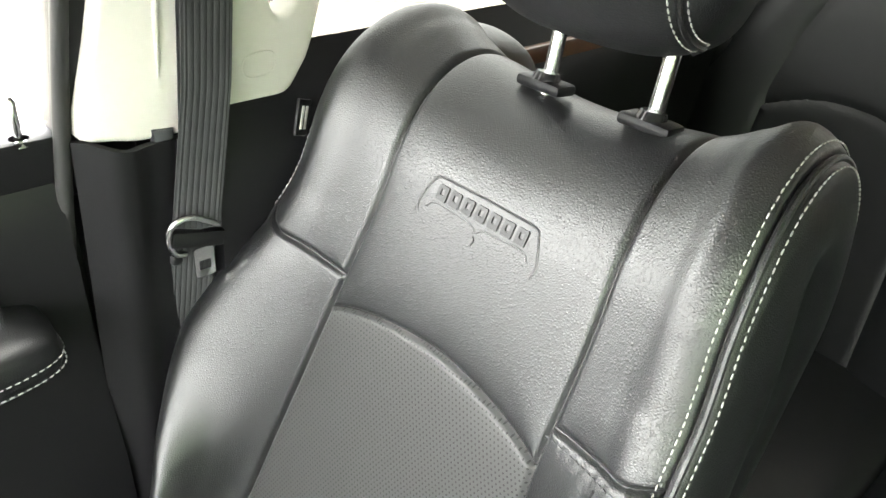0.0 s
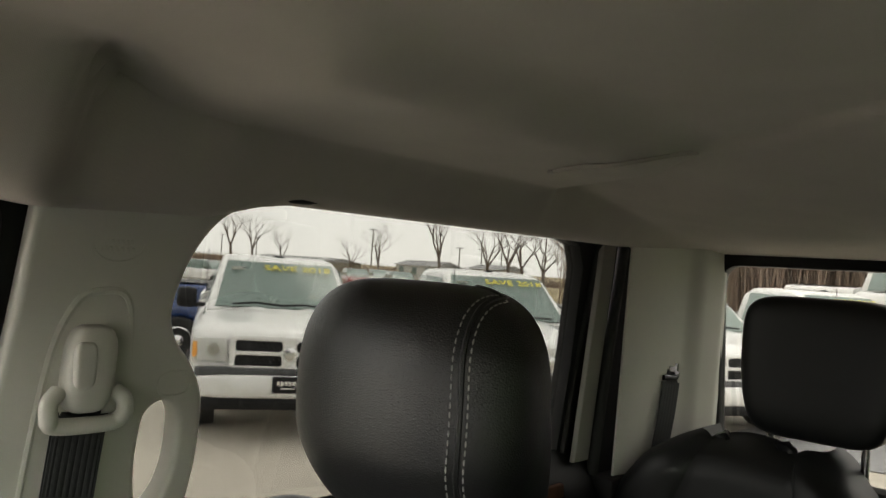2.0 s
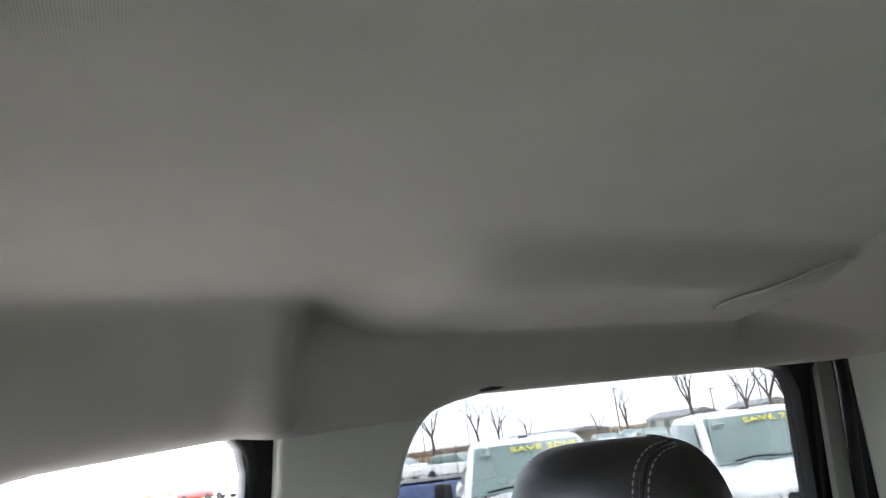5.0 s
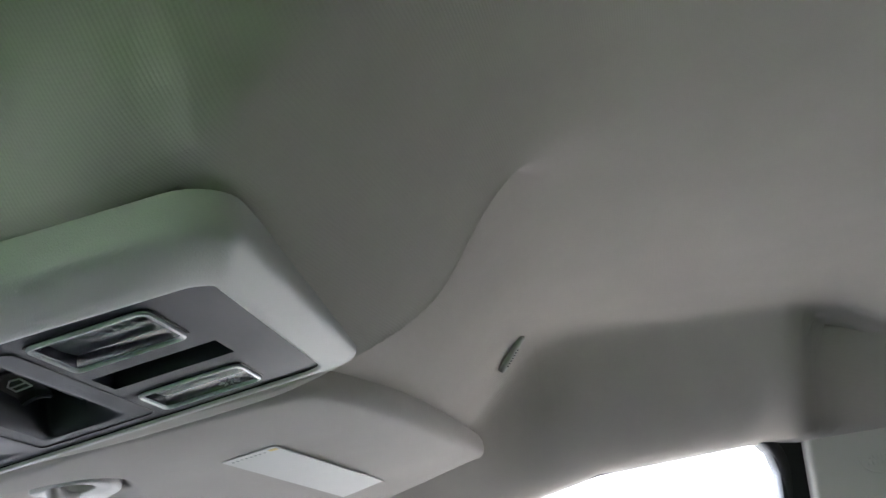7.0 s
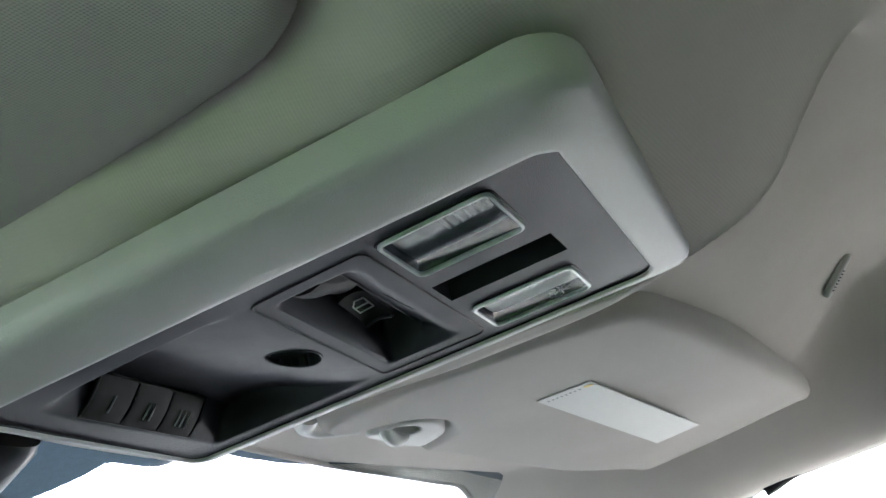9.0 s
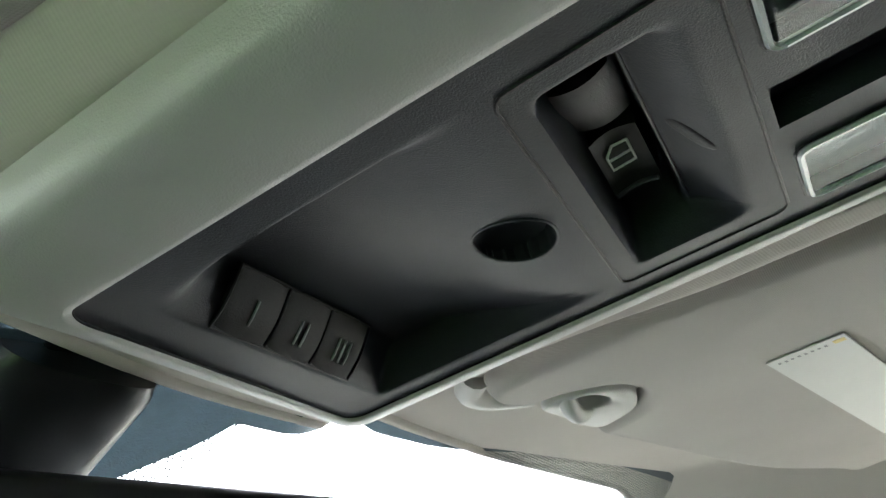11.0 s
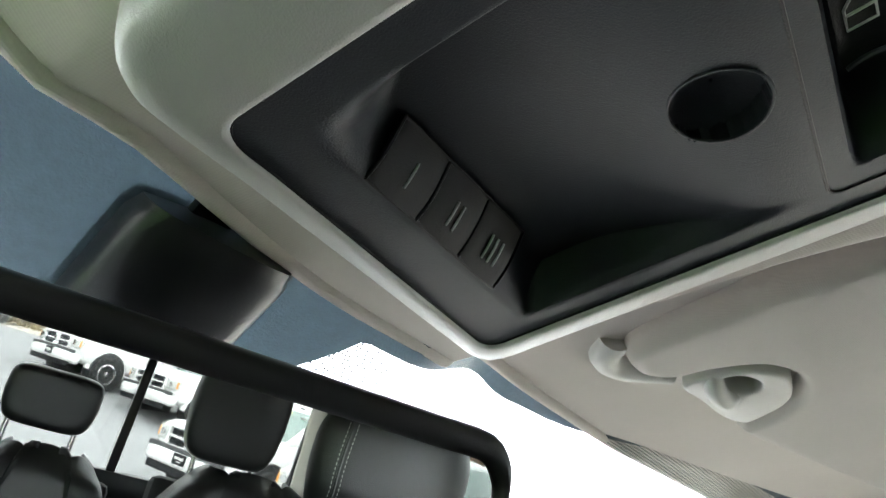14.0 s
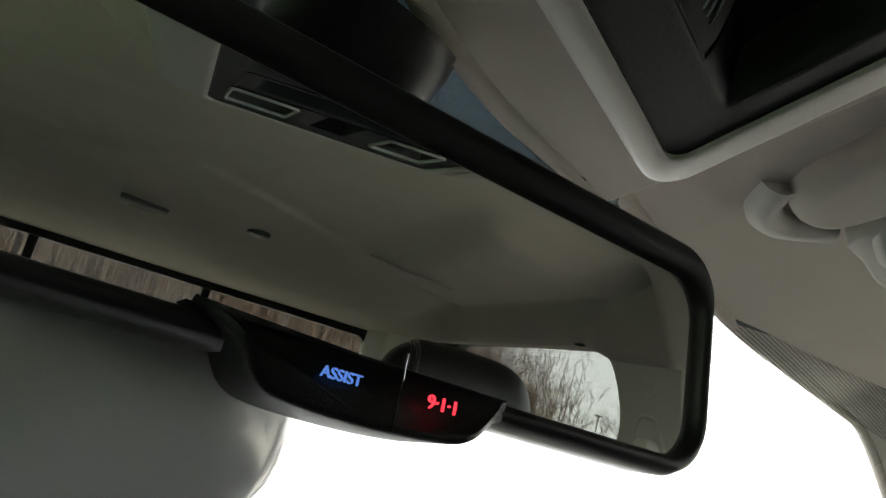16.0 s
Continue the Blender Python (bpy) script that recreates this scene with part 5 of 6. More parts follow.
# the two map lamps
for x0, x1, white in ((*LAMP_A, False), (*LAMP_B, True)):
    y0, y1 = 0.6005, 0.6405
    lens = part("map_lamp", prism_bm(rounded(x0, x1, y0, y1, 0.003, 4), 0.003, lambda u, v, w: con(u, v, w - 0.0018), (), 0.0010, 2), LENS, console, "clear ribbed map lamp lens")
    lens.visible_shadow = False
    def well(u, v, x0=x0, x1=x1):
        bowl = 0.0014 * math.cos(v * 3) * math.sin(u * math.pi)
        rib = 0.0007 * math.sin(v * 70) * (0.35 < u < 0.62) * (0.08 < v < 0.55) + 0.0010 * math.exp(-((u - 0.45) ** 2 + ((v - 0.68) * 1.4) ** 2) / 0.012)
        return con(x0 + 0.001 + (x1 - x0 - 0.002) * u, y0 + 0.001 + (y1 - y0 - 0.002) * v, 0.0042 + bowl - rib)
    part("reflector", grid_bm(well, np.linspace(0, 1, 40), np.linspace(0, 1, 110)), DIFFUSER if white else SMOKED, lens, "white diffuser" if white else "smoked faceted reflector")
    loop = rounded(x0 - 0.0002, x1 + 0.0002, y0 - 0.0002, y1 + 0.0002, 0.003, 4)
    part("lens_frame", tube_bm([con(a, b, -0.0012) for a, b in [*loop, loop[0]]], 0.0010, 6), CLEAR_RIM, lens)
    loop = rounded(x0 - 0.0014, x1 + 0.0014, y0 - 0.0014, y1 + 0.0014, 0.004, 4)
    part("lens_gap", tube_bm([con(a, b, -0.0003) for a, b in [*loop, loop[0]]], 0.0006, 6), BLACK_PLASTIC, lens)
    if white:
        for a in range(8):
            w = a * math.pi / 4
            cx, cy = 0.0425, 0.6095
            part("symbol_line", tube_bm([con(cx + 0.0020 * math.cos(w), cy + 0.0020 * math.sin(w), -0.0022), con(cx + 0.0044 * math.cos(w), cy + 0.0044 * math.sin(w), -0.0022)], 0.0004, 4), GREY_PRINT, lens)

# ---- sun visors ----
VISOR = [(0.155, 0.700), (0.157, 0.655), (0.161, 0.628), (0.175, 0.610), (0.203, 0.599), (0.30, 0.578), (0.45, 0.559), (0.56, 0.549), (0.605, 0.552), (0.632, 0.575), (0.640, 0.61), (0.632, 0.66), (0.605, 0.70), (0.575, 0.722),
         (0.54, 0.735), (0.47, 0.775), (0.38, 0.808), (0.315, 0.826), (0.298, 0.823), (0.291, 0.806), (0.276, 0.785), (0.250, 0.776), (0.228, 0.781), (0.217, 0.796), (0.212, 0.822), (0.195, 0.834), (0.175, 0.830), (0.165, 0.815), (0.159, 0.78), (0.154, 0.745)]


def visor_z(x, y):
    return 1.9385 - (y - 0.555) * (0.135 + 0.13 * smooth(0.30, 0.62, abs(x)))


def sun_visor(s, label, slide=0.0):
    v = thing("sun_visor", label, "sun visor", Matrix.Translation((0, 0, 0)), "sun visors")
    line = [tuple(p)[:2] for p in closed([(a - slide, b, 0) for a, b in VISOR], 130)]
    n = len(line)
    turn = [Vector((line[(k + 1) % n][1] - line[k - 1][1], line[k - 1][0] - line[(k + 1) % n][0])).normalized() for k in range(n)]
    if sum(line[k - 1][0] * line[k][1] - line[k][0] * line[k - 1][1] for k in range(n)) > 0:
        turn = [-t for t in turn]
    bm = bmesh.new()
    rows = []
    for dz, inset in ((0.018, 0.002), (0.012, 0.0), (0.006, 0.0004), (0.0018, 0.0022), (-0.0012, 0.0052), (-0.0026, 0.0085), (-0.0032, 0.0120)):
        rows.append([bm.verts.new((s * (a + t.x * inset), b + t.y * inset, visor_z(a, b) + dz)) for (a, b), t in zip(line, turn)])
    for a, b in zip(rows, rows[1:]):
        for k in range(n):
            j = (k + 1) % n
            bm.faces.new((a[k], a[j], b[j], b[k]))
    edge = [bm.edges.get((rows[-1][k], rows[-1][(k + 1) % n])) for k in range(n)]
    fill = bmesh.ops.triangle_fill(bm, edges=edge, use_beauty=True)
    bmesh.ops.subdivide_edges(bm, edges=[g for g in fill["geom"] if isinstance(g, bmesh.types.BMEdge) and g not in edge], cuts=2)
    for vert in bm.verts:
        if vert.co.z < visor_z(vert.co.x, vert.co.y) - 0.0028:
            vert.co.z = visor_z(vert.co.x, vert.co.y) - 0.0032
    part("visor_body", bm, VISOR_CLOTH, v, sharp=70)
    # fixed clip in the visor's cut-out
    def at(a, b, c):
        return Vector((s * (a - slide), b, visor_z(a, b) + c))
    plate = [tuple(q)[:2] for q in closed([(0.222, 0.822, 0), (0.2185, 0.808, 0), (0.2195, 0.795, 0), (0.230, 0.7835, 0), (0.250, 0.7785, 0), (0.274, 0.787, 0), (0.2885, 0.807, 0), (0.290, 0.818, 0), (0.270, 0.823, 0), (0.245, 0.822, 0)], 60)]
    hollow = [(0.2375 + 0.0135 * math.cos(w), 0.7985 + 0.0085 * math.sin(w) - 0.10 * 0.0135 * math.cos(w)) for w in np.linspace(0, 2 * math.pi, 28)[:-1]]
    clip = part("retaining_clip", prism_bm(plate, 0.012, lambda u, w, h: at(u, w, h - 0.0025), [hollow], 0.0022, 3), RIM_PLASTIC, v, "greige plastic visor clip")
    part("clip_floor", prism_bm([(a * 1.0, b) for a, b in hollow], 0.002, lambda u, w, h: at(u, w, 0.008 + h)), BLACK_PLASTIC, clip)
    part("clip_hook", tube_bm(curve([at(0.221, 0.806, 0.002), at(0.230, 0.8085, -0.0035), at(0.243, 0.8095, -0.005), at(0.252, 0.8085, -0.001)], 16), [0.0045 + 0.0010 * math.sin(k / 15 * math.pi) for k in range(16)], 10), RIM_PLASTIC, clip)
    part("pivot_rod", tube_bm(curve([at(0.171, 0.832, 0.010), at(0.181, 0.843, 0.008), at(0.198, 0.843, 0.007), at(0.222, 0.828, 0.008)], 18), [0.0085 - 0.002 * smooth(0, 1, k / 17) for k in range(18)], 12), RIM_PLASTIC, v)
    return v


pv = sun_visor(1, "greige cloth sun visor folded up with a printed label")
sun_visor(-1, "greige cloth sun visor folded up against the headliner", 0.055)


def on_visor(u, v, w):
    """Label place: u along its length, v across, both from its first corner."""
    x, y = 0.262 + 0.99 * u + 0.16 * v, 0.669 - 0.12 * u + 0.98 * v
    return Vector((x, y, visor_z(x, y) - 0.0036 - w))


label = part("warning_label", prism_bm([(0, 0), (0.225, 0), (0.225, 0.042), (0, 0.042)], 0.0006, on_visor), PAPER, pv, "white paper warning label with a yellow band")
part("label_band", prism_bm([(0.004, 0.0015), (0.075, 0.0015), (0.075, 0.0075), (0.004, 0.0075)], 0.0003, lambda u, v, w: on_visor(u, v, w + 0.0007)), YELLOW_PRINT, label)
for k in range(8):
    part("text_bar", prism_bm([(0.006, 0.011 + k * 0.0036), (0.075 - 0.012 * (k % 3), 0.011 + k * 0.0036), (0.075 - 0.012 * (k % 3), 0.0125 + k * 0.0036), (0.006, 0.0125 + k * 0.0036)], 0.0003, lambda u, v, w: on_visor(u, v, w + 0.0007)), GREY_PRINT, label)
for k in range(5):
    part("text_bar", prism_bm([(0.098 + 0.004 * (k % 2), 0.010 + k * 0.005), (0.125 - 0.004 * (k % 3), 0.010 + k * 0.005), (0.125 - 0.004 * (k % 3), 0.013 + k * 0.005), (0.098 + 0.004 * (k % 2), 0.013 + k * 0.005)], 0.0003, lambda u, v, w: on_visor(u, v, w + 0.0007)), GREY_PRINT, label)

# ---- rear-view mirror ----
MN = Vector((-0.17492567, -0.97458589, -0.13994054))
MU = Vector((0.98427121, -0.17666406, 0.0))
MV = Vector((-0.02472246, -0.13773944, 0.99015991))
MG = Vector((-0.0259, 0.8637, 1.7747))


def mir(u, v, w=0.0):
    """A place on the mirror: u to its passenger end, v up, w towards the viewer."""
    return MG + MU * u + MV * v + MN * w


mirror = thing("rear_view_mirror", "black rear-view mirror with a lettered button chin", "mirror", Matrix.Translation((0, 0, 0)))
outer = lambda d: rounded(-0.1055 + d, 0.1240 - d, -0.0005 + d, 0.0685 - d * (1.9 if 0.0045 < d < 0.0065 else 1), 0.016 - d * 0.6, 8)
shell = ring_bm([(outer(0.022), -0.034), (outer(0.010), -0.031), (outer(0.003), -0.022), (outer(0.0005), -0.010), (outer(0.0), 0.0), (outer(0.0015), 0.0045), (outer(0.003), 0.006), (outer(0.0050), 0.005), (outer(0.0058), 0.0022), (outer(0.0060), -0.004)], lambda u, v, z: mir(u, v, z))
shell.verts.ensure_lookup_table()
n0 = len(outer(0))
shell.faces.new([shell.verts[k] for k in range(n0)])
part("housing", shell, SATIN_BLACK, mirror, "satin black plastic mirror housing", sharp=70)
part("mirror_glass", prism_bm(rounded(-0.1005, 0.1190, 0.0048, 0.0578, 0.0115, 8), 0.002, lambda u, v, w: mir(u, v, w)), MIRROR, mirror, "clear silvered mirror glass")
chin_line = [(-0.030, 0.0062), (-0.026, 0.0045), (-0.0205, 0.0005), (-0.016, -0.0055), (-0.009, -0.0078), (0.010, -0.0086), (0.027, -0.0078), (0.0335, -0.0062), (0.0385, -0.0030), (0.0425, -0.0004), (0.046, 0.0008), (0.047, 0.0058)]
chin_line = [tuple(p)[:2] for p in curve([(a, b, 0) for a, b in chin_line], 60)]
chin = part("button_chin", prism_bm(chin_line, 0.020, lambda u, v, w: mir(u, v, (w - 0.008) * (0.48 + 0.52 * smooth(0.047, 0.033, u) * smooth(-0.030, -0.018, u))), (), 0.0016, 3), BLACK_PLASTIC, mirror)
rot = Matrix((MU, MV, MN)).transposed().to_4x4()
words("ASSIST", 0.0031, BLUE_LIT, Matrix.Translation(mir(0.0, -0.0006, 0.0123)) @ rot, "blue_lettering", chin)
words("9\u00b71\u00b71", 0.0040, RED_LIT, Matrix.Translation(mir(0.0243, -0.0006, 0.0123)) @ rot, "red_lettering", chin)
part("button_gap", tube_bm([mir(0.0135, -0.0080, 0.0122), mir(0.0135, 0.0075, 0.0122)], 0.0003, 5), BLACK_GLOSS, chin)


# mount on the glass with two wire clips, the arm and the sensor cover
down, out = Vector((0, 0.835, -0.55)), Vector((0, -0.55, -0.835))


def mount_shell(a, t):
    q = Vector((-0.019, 0.876, 1.889)) + down * (0.100 * max(t, 0.0) - 0.006 * (math.sin(a) * (1 - t) if t >= 0 else 0.6))
    k = 0.0 if t < 0 else 0.93 + 0.07 * smooth(0.0, 0.06, t)
    return q + Vector((0.031 * k * math.copysign(abs(math.cos(a)) ** 0.8, math.cos(a)), 0, 0)) + out * (0.024 * k * math.sin(a) ** 0.6)


mount = part("mount_cover", grid_bm(mount_shell, np.linspace(0, math.pi, 32), [-1, 0, 0.02, 0.06, 0.3, 0.6, 1.0]), SATIN_BLACK, mirror, "satin black mount cover")
for x, wide, long in ((-0.026, 0.015, 0.030), (0.008, 0.009, 0.010)):
    part("mount_clip", box_bm(wide, long, 0.006, 0.002, Matrix.Translation((x, 0.871, 1.884)) @ Euler((-0.6, 0, 0)).to_matrix().to_4x4()), BLACK_PLASTIC, mount)
part("mount_arm", tube_bm([(-0.018, 0.925, 1.850), (-0.018, 0.915, 1.830), (-0.016, 0.900, 1.812)], [0.015, 0.014, 0.013], 18), BLACK_PLASTIC, mirror)
part("sensor_cover", lump_bm(0.062, 0.045, 0.040, 0.6, 0.6, 40, 22, lambda q: Vector((-0.056 + q.x, 0.930 + q.y - 0.2 * q.z, 1.776 + q.z + 0.12 * q.x))), POD_GREY, mirror, "smooth satin grey sensor cover")

# ---- small fittings in the headliner ----
mic = thing("microphone_grille", "small greige slotted microphone cover in the headliner", "microphone", Matrix.Translation((0, 0, 0)))
c0, d0 = Vector((0.450, 0.5055, 2.010)), Vector((0.012, 0.023, -0.026)).normalized()
n0v = (Vector((0.0, 0.72, 0.69)) - d0 * Vector((0.0, 0.72, 0.69)).dot(d0)).normalized()
a0 = d0.cross(n0v)
mm = Matrix((a0, d0, n0v)).transposed().to_4x4()
mm.translation = Vector((0.450, 0.5055, roof_z(0.450, 0.5055))) - n0v * 0.0035
part("cover", box_bm(0.0105, 0.040, 0.006, 0.0025, mm, 3), RIM_PLASTIC, mic)
for k in range(7):
    part("slot", box_bm(0.0058, 0.0013, 0.0012, 0.0002, mm @ Matrix.Translation((0.0, -0.006 + k * 0.0030, -0.0028))), BLACK_PLASTIC, mic)

hook = thing("coat_hook", "greige crescent coat hook moulded into the headliner", "coat hook", Matrix.Translation((0, 0, 0)))
h0, h1 = Vector((0.500, -0.294, 0)), Vector((0.342, -0.332, 0))
def crescent(u, v):
    p = h0.lerp(h1, u)
    arch = math.sin(math.pi * u ** 1.25) ** 0.8
    p.y += 0.056 * arch * v
    p.z = roof_z(p.x, p.y) - 0.0008 - 0.0022 * arch * smooth(0.0, 1.0, v)
    return p
part("crescent", thick(grid_bm(crescent, np.linspace(0, 1, 40), np.linspace(0, 1, 10)), 0.003), HEADLINER, hook)
part("hook_ridge", tube_bm([crescent(u, 1.0) for u in np.linspace(0.02, 0.98, 40)], 0.0014, 8), HEADLINER, hook)
for p in (h0,):
    part("end_stud", lump_bm(0.005, 0.005, 0.0025, 0.8, 0.8, 14, 8, lambda q: Vector((p.x, p.y, roof_z(p.x, p.y) - 0.002)) + q), RIM_PLASTIC, hook)

lamp = thing("dome_lamp", "small clear dome lamp in a dark frame on the headliner", "ceiling lamp", Matrix.Translation((-0.055, -0.44, roof_z(-0.055, -0.44))))
part("lamp_frame", box_bm(0.085, 0.040, 0.012, 0.004), GREY_PLASTIC, lamp)
part("lamp_lens", box_bm(0.052, 0.028, 0.008, 0.003, Matrix.Translation((0, 0, -0.006))), LENS, lamp)
spk = thing("round_vent", "small round dark vent disc in the headliner", "vent", Matrix.Translation((0.145, -0.395, roof_z(0.145, -0.395))))
part("disc", tube_bm([(0, 0, 0.004), (0, 0, -0.004), (0, 0, -0.006)], [0.022, 0.021, 0.015], 28), GREY_PLASTIC, spk)


# ---- outside: the lot and the land ----
def land(x, y):
    """Height of the ground: level round the cab, rising behind it."""
    return 2.1 * smooth(-10, -30, y) * smooth(16, 3, x)


def stretch(lo, hi, near, n):
    """Grid lines dense near zero and wide apart far off."""
    t = np.linspace(-1, 1, n)
    return [near * v + (hi if v > 0 else -lo) * abs(v) ** 5 * math.copysign(1, v) * (1 if v > 0 else 1) for v in t]


gx_ = stretch(-1500, 1500, 120, 90)
gy_ = stretch(-1500, 1500, 120, 90)
tagged(part("ground", grid_bm(lambda u, v: (u, v, land(u, v) - 0.04), gx_, gy_), DRY_GRASS), "dry tan winter grassland round the car lot", "ground", kind="structure")
tagged(part("pavement", grid_bm(lambda u, v: (u, v, land(u, v)), np.linspace(-2.2, 70, 60), np.linspace(-44, 7, 70)), CONCRETE), "pale concrete paving of the car lot", "pavement", kind="structure")
# unseen turf strip, added to throw green light up into the driver's side
tagged(part("lawn", grid_bm(lambda u, v: (u, v, land(u, v) + 0.03), np.linspace(-6.4, -2.2, 12), np.linspace(-8, 7, 20)), LAWN), "unseen green turf added to bounce green light into the cab", "lawn", kind="structure")
# two unseen dark sheets, added to weaken ground light from the left and ahead
tagged(part("road", grid_bm(lambda u, v: (u, v, land(u, v) + 0.006), np.linspace(-60, -6.4, 30), np.linspace(-8.5, 60, 30)), DARK_GROUND), "unseen dark ground added to cut light from the driver's side", "road", kind="structure")
tagged(part("dark_ground_front", grid_bm(lambda u, v: (u, v, land(u, v) + 0.010), np.linspace(-6.4, 70, 30), np.linspace(7, 60, 30)), DARK_GROUND), "unseen dark ground added to cut light from ahead", "road", kind="structure")
tagged(part("pavement_rear", grid_bm(lambda u, v: (u, v, land(u, v) + 0.012), np.linspace(-40, 4.2, 40), np.linspace(-26, -9, 40)), ASPHALT), "grey asphalt of the sloping rear lot", "pavement", kind="structure")


def loft_bm(sections, power=4.0, n=36):
    """A body through rounded-box sections: (y, half width, z low, z high)."""
    bm = bmesh.new()
    rows = []
    for y, w, z0, z1 in sections:
        row = []
        for k in range(n):
            a = 2 * math.pi * k / n
            c, s = math.cos(a), math.sin(a)
            row.append(bm.verts.new((math.copysign(abs(c) ** (2 / power), c) * w, y, (z0 + z1) / 2 + math.copysign(abs(s) ** (2 / power), s) * (z1 - z0) / 2)))
        rows.append(row)
    for a, b in zip(rows, rows[1:]):
        for k in range(n):
            bm.faces.new((a[k], a[(k + 1) % n], b[(k + 1) % n], b[k]))
    bm.faces.new(rows[0][::-1])
    bm.faces.new(rows[-1])
    return bm


def wheel(parent, x, y, r=0.40, w=0.27, dual=False):
    side = 1 if x > 0 else -1
    m = Matrix.Translation((x, y, r))
    def lathe(profile, n=30):
        bm = bmesh.new()
        rows = [[bm.verts.new(m @ Vector((o * side, rad * math.cos(2 * math.pi * k / n), rad * math.sin(2 * math.pi * k / n)))) for k in range(n)] for o, rad in profile]
        for a, b in zip(rows, rows[1:]):
            for k in range(n):
                bm.faces.new((a[k], a[(k + 1) % n], b[(k + 1) % n], b[k]))
        bm.faces.new(rows[0])
        bm.faces.new(rows[-1][::-1])
        return bm
    h = w / 2
    wh = part("wheel", lathe([(-h, 0.24), (-h, r * 0.93), (-h * 0.8, r), (h * 0.8, r), (h, r * 0.93), (h * 0.95, 0.25), (h * 0.6, 0.24)]), TYRE, parent, "black tyre on a bright rim")
    part("rim", lathe([(h * 0.5, 0.245), (h * 0.92, 0.245), (h * 0.98, 0.225), (h * 0.55, 0.20), (h * 0.45, 0.12), (h * 0.75, 0.08), (h * 0.80, 0.02)]), CHROME, wh)
    for k in range(8):
        a = k * math.pi / 4
        c = m @ Vector((side * h * 0.52, 0.16 * math.cos(a), 0.16 * math.sin(a)))
        part("rim_hole", box_bm(0.02, 0.045, 0.045, 0.01, Matrix.Translation(c) @ Euler((a, 0, 0)).to_matrix().to_4x4()), TYRE, wh)
    return wh


def pickup(m, paint, label, decal=False, front=True, group="parked pickup trucks", dual=False):
    """A full-size pickup truck; the origin on the ground under the front bumper, nose to +y."""
    car = thing("pickup_truck", label, "pickup truck", m, group)
    part("front_body", loft_bm([(-0.10, 0.80, 0.62, 1.06), (-0.16, 0.93, 0.55, 1.12), (-0.30, 0.985, 0.50, 1.17), (-0.70, 1.0, 0.48, 1.20), (-1.25, 1.0, 0.48, 1.25), (-1.55, 0.99, 0.48, 1.27), (-3.30, 0.99, 0.48, 1.30), (-3.42, 0.985, 0.48, 1.30)], 7), paint, car, sharp=50)
    hood = lambda u, v: Vector((u * (0.80 - 0.10 * v), -0.16 - 1.22 * v, 1.115 + 0.145 * v + 0.045 * (1 - u * u) + 0.020 * smooth(0.25, 0.45, abs(u)) * smooth(0.9, 0.5, abs(u)) - 0.05 * smooth(0.12, 0.0, v)))
    part("hood", thick(grid_bm(hood, np.linspace(-1, 1, 24), np.linspace(0, 1, 16)), 0.03), paint, car)
    part("bed", loft_bm([(-3.50, 0.985, 0.52, 1.36), (-3.56, 0.995, 0.50, 1.37), (-4.6, 1.0, 0.50, 1.37), (-5.7, 0.99, 0.55, 1.37), (-5.78, 0.97, 0.58, 1.36)], 9), paint, car, sharp=50)
    part("bed_rail", box_bm(1.80, 2.1, 0.012, 0.004, Matrix.Translation((0, -4.62, 1.372))), BLACK_PLASTIC, car)
    cab = [(-1.30, 0.86, 1.20, 1.26), (-1.60, 0.83, 1.20, 1.50), (-2.02, 0.75, 1.20, 1.84), (-2.20, 0.73, 1.20, 1.895), (-2.7, 0.73, 1.20, 1.915), (-3.15, 0.735, 1.20, 1.90), (-3.30, 0.76, 1.20, 1.80), (-3.42, 0.80, 1.20, 1.40)]
    part("cab", loft_bm(cab, 9), paint, car, sharp=50)
    screen_c = lambda u, v: Vector((u * (0.77 - 0.115 * v), -1.325 - 0.66 * v + 0.06 * (1 - u * u), 1.285 + 0.535 * v + 0.012))
    ws = part("windscreen", thick(grid_bm(screen_c, np.linspace(-1, 1, 14), np.linspace(0, 1, 8)), 0.01), CAR_GLASS, car, "grey-green windscreen")
    for k in (-1, 1):
        part("side_window", prism_bm([(-1.62, 1.31), (-2.05, 1.78), (-3.12, 1.80), (-3.20, 1.31)], 0.012, lambda u, v, w: Vector((k * (0.862 - 0.21 * (v - 1.30) + w), u, v)), (), 0.004), CAR_GLASS, car)
        mir_ = part("door_mirror", box_bm(0.22, 0.12, 0.24, 0.05, Matrix.Translation((k * 1.10, -1.62, 1.36)), 3), BLACK_PLASTIC, car)
        part("mirror_stem", box_bm(0.16, 0.06, 0.05, 0.015, Matrix.Translation((k * 0.97, -1.62, 1.28))), BLACK_PLASTIC, mir_)
        hl = part("headlight", prism_bm([(0.62, 0.80), (0.955, 0.80), (0.975, 0.92), (0.955, 1.04), (0.66, 1.05), (0.615, 0.95)], 0.10, lambda u, v, w: Vector((k * u, -0.06 - w - 0.26 * max(0, u - 0.66) ** 1.2, v)), (), 0.015, 3), LAMP_GLASS, car, "clear headlight with an amber corner")
        part("amber_corner", box_bm(0.05, 0.03, 0.16, 0.01, Matrix.Translation((k * 0.94, -0.125, 0.92)) @ Euler((0, 0, -k * 0.5)).to_matrix().to_4x4()), AMBER, hl)
        part("reflector_bowl", tube_bm([(k * 0.76, -0.072, 0.93), (k * 0.76, -0.052, 0.93)], [0.045, 0.060], 20), CHROME, hl)
        part("tow_hook_recess", box_bm(0.26, 0.04, 0.055, 0.012, Matrix.Translation((k * 0.44, 0.015, 0.555))), BLACK_PLASTIC, car)
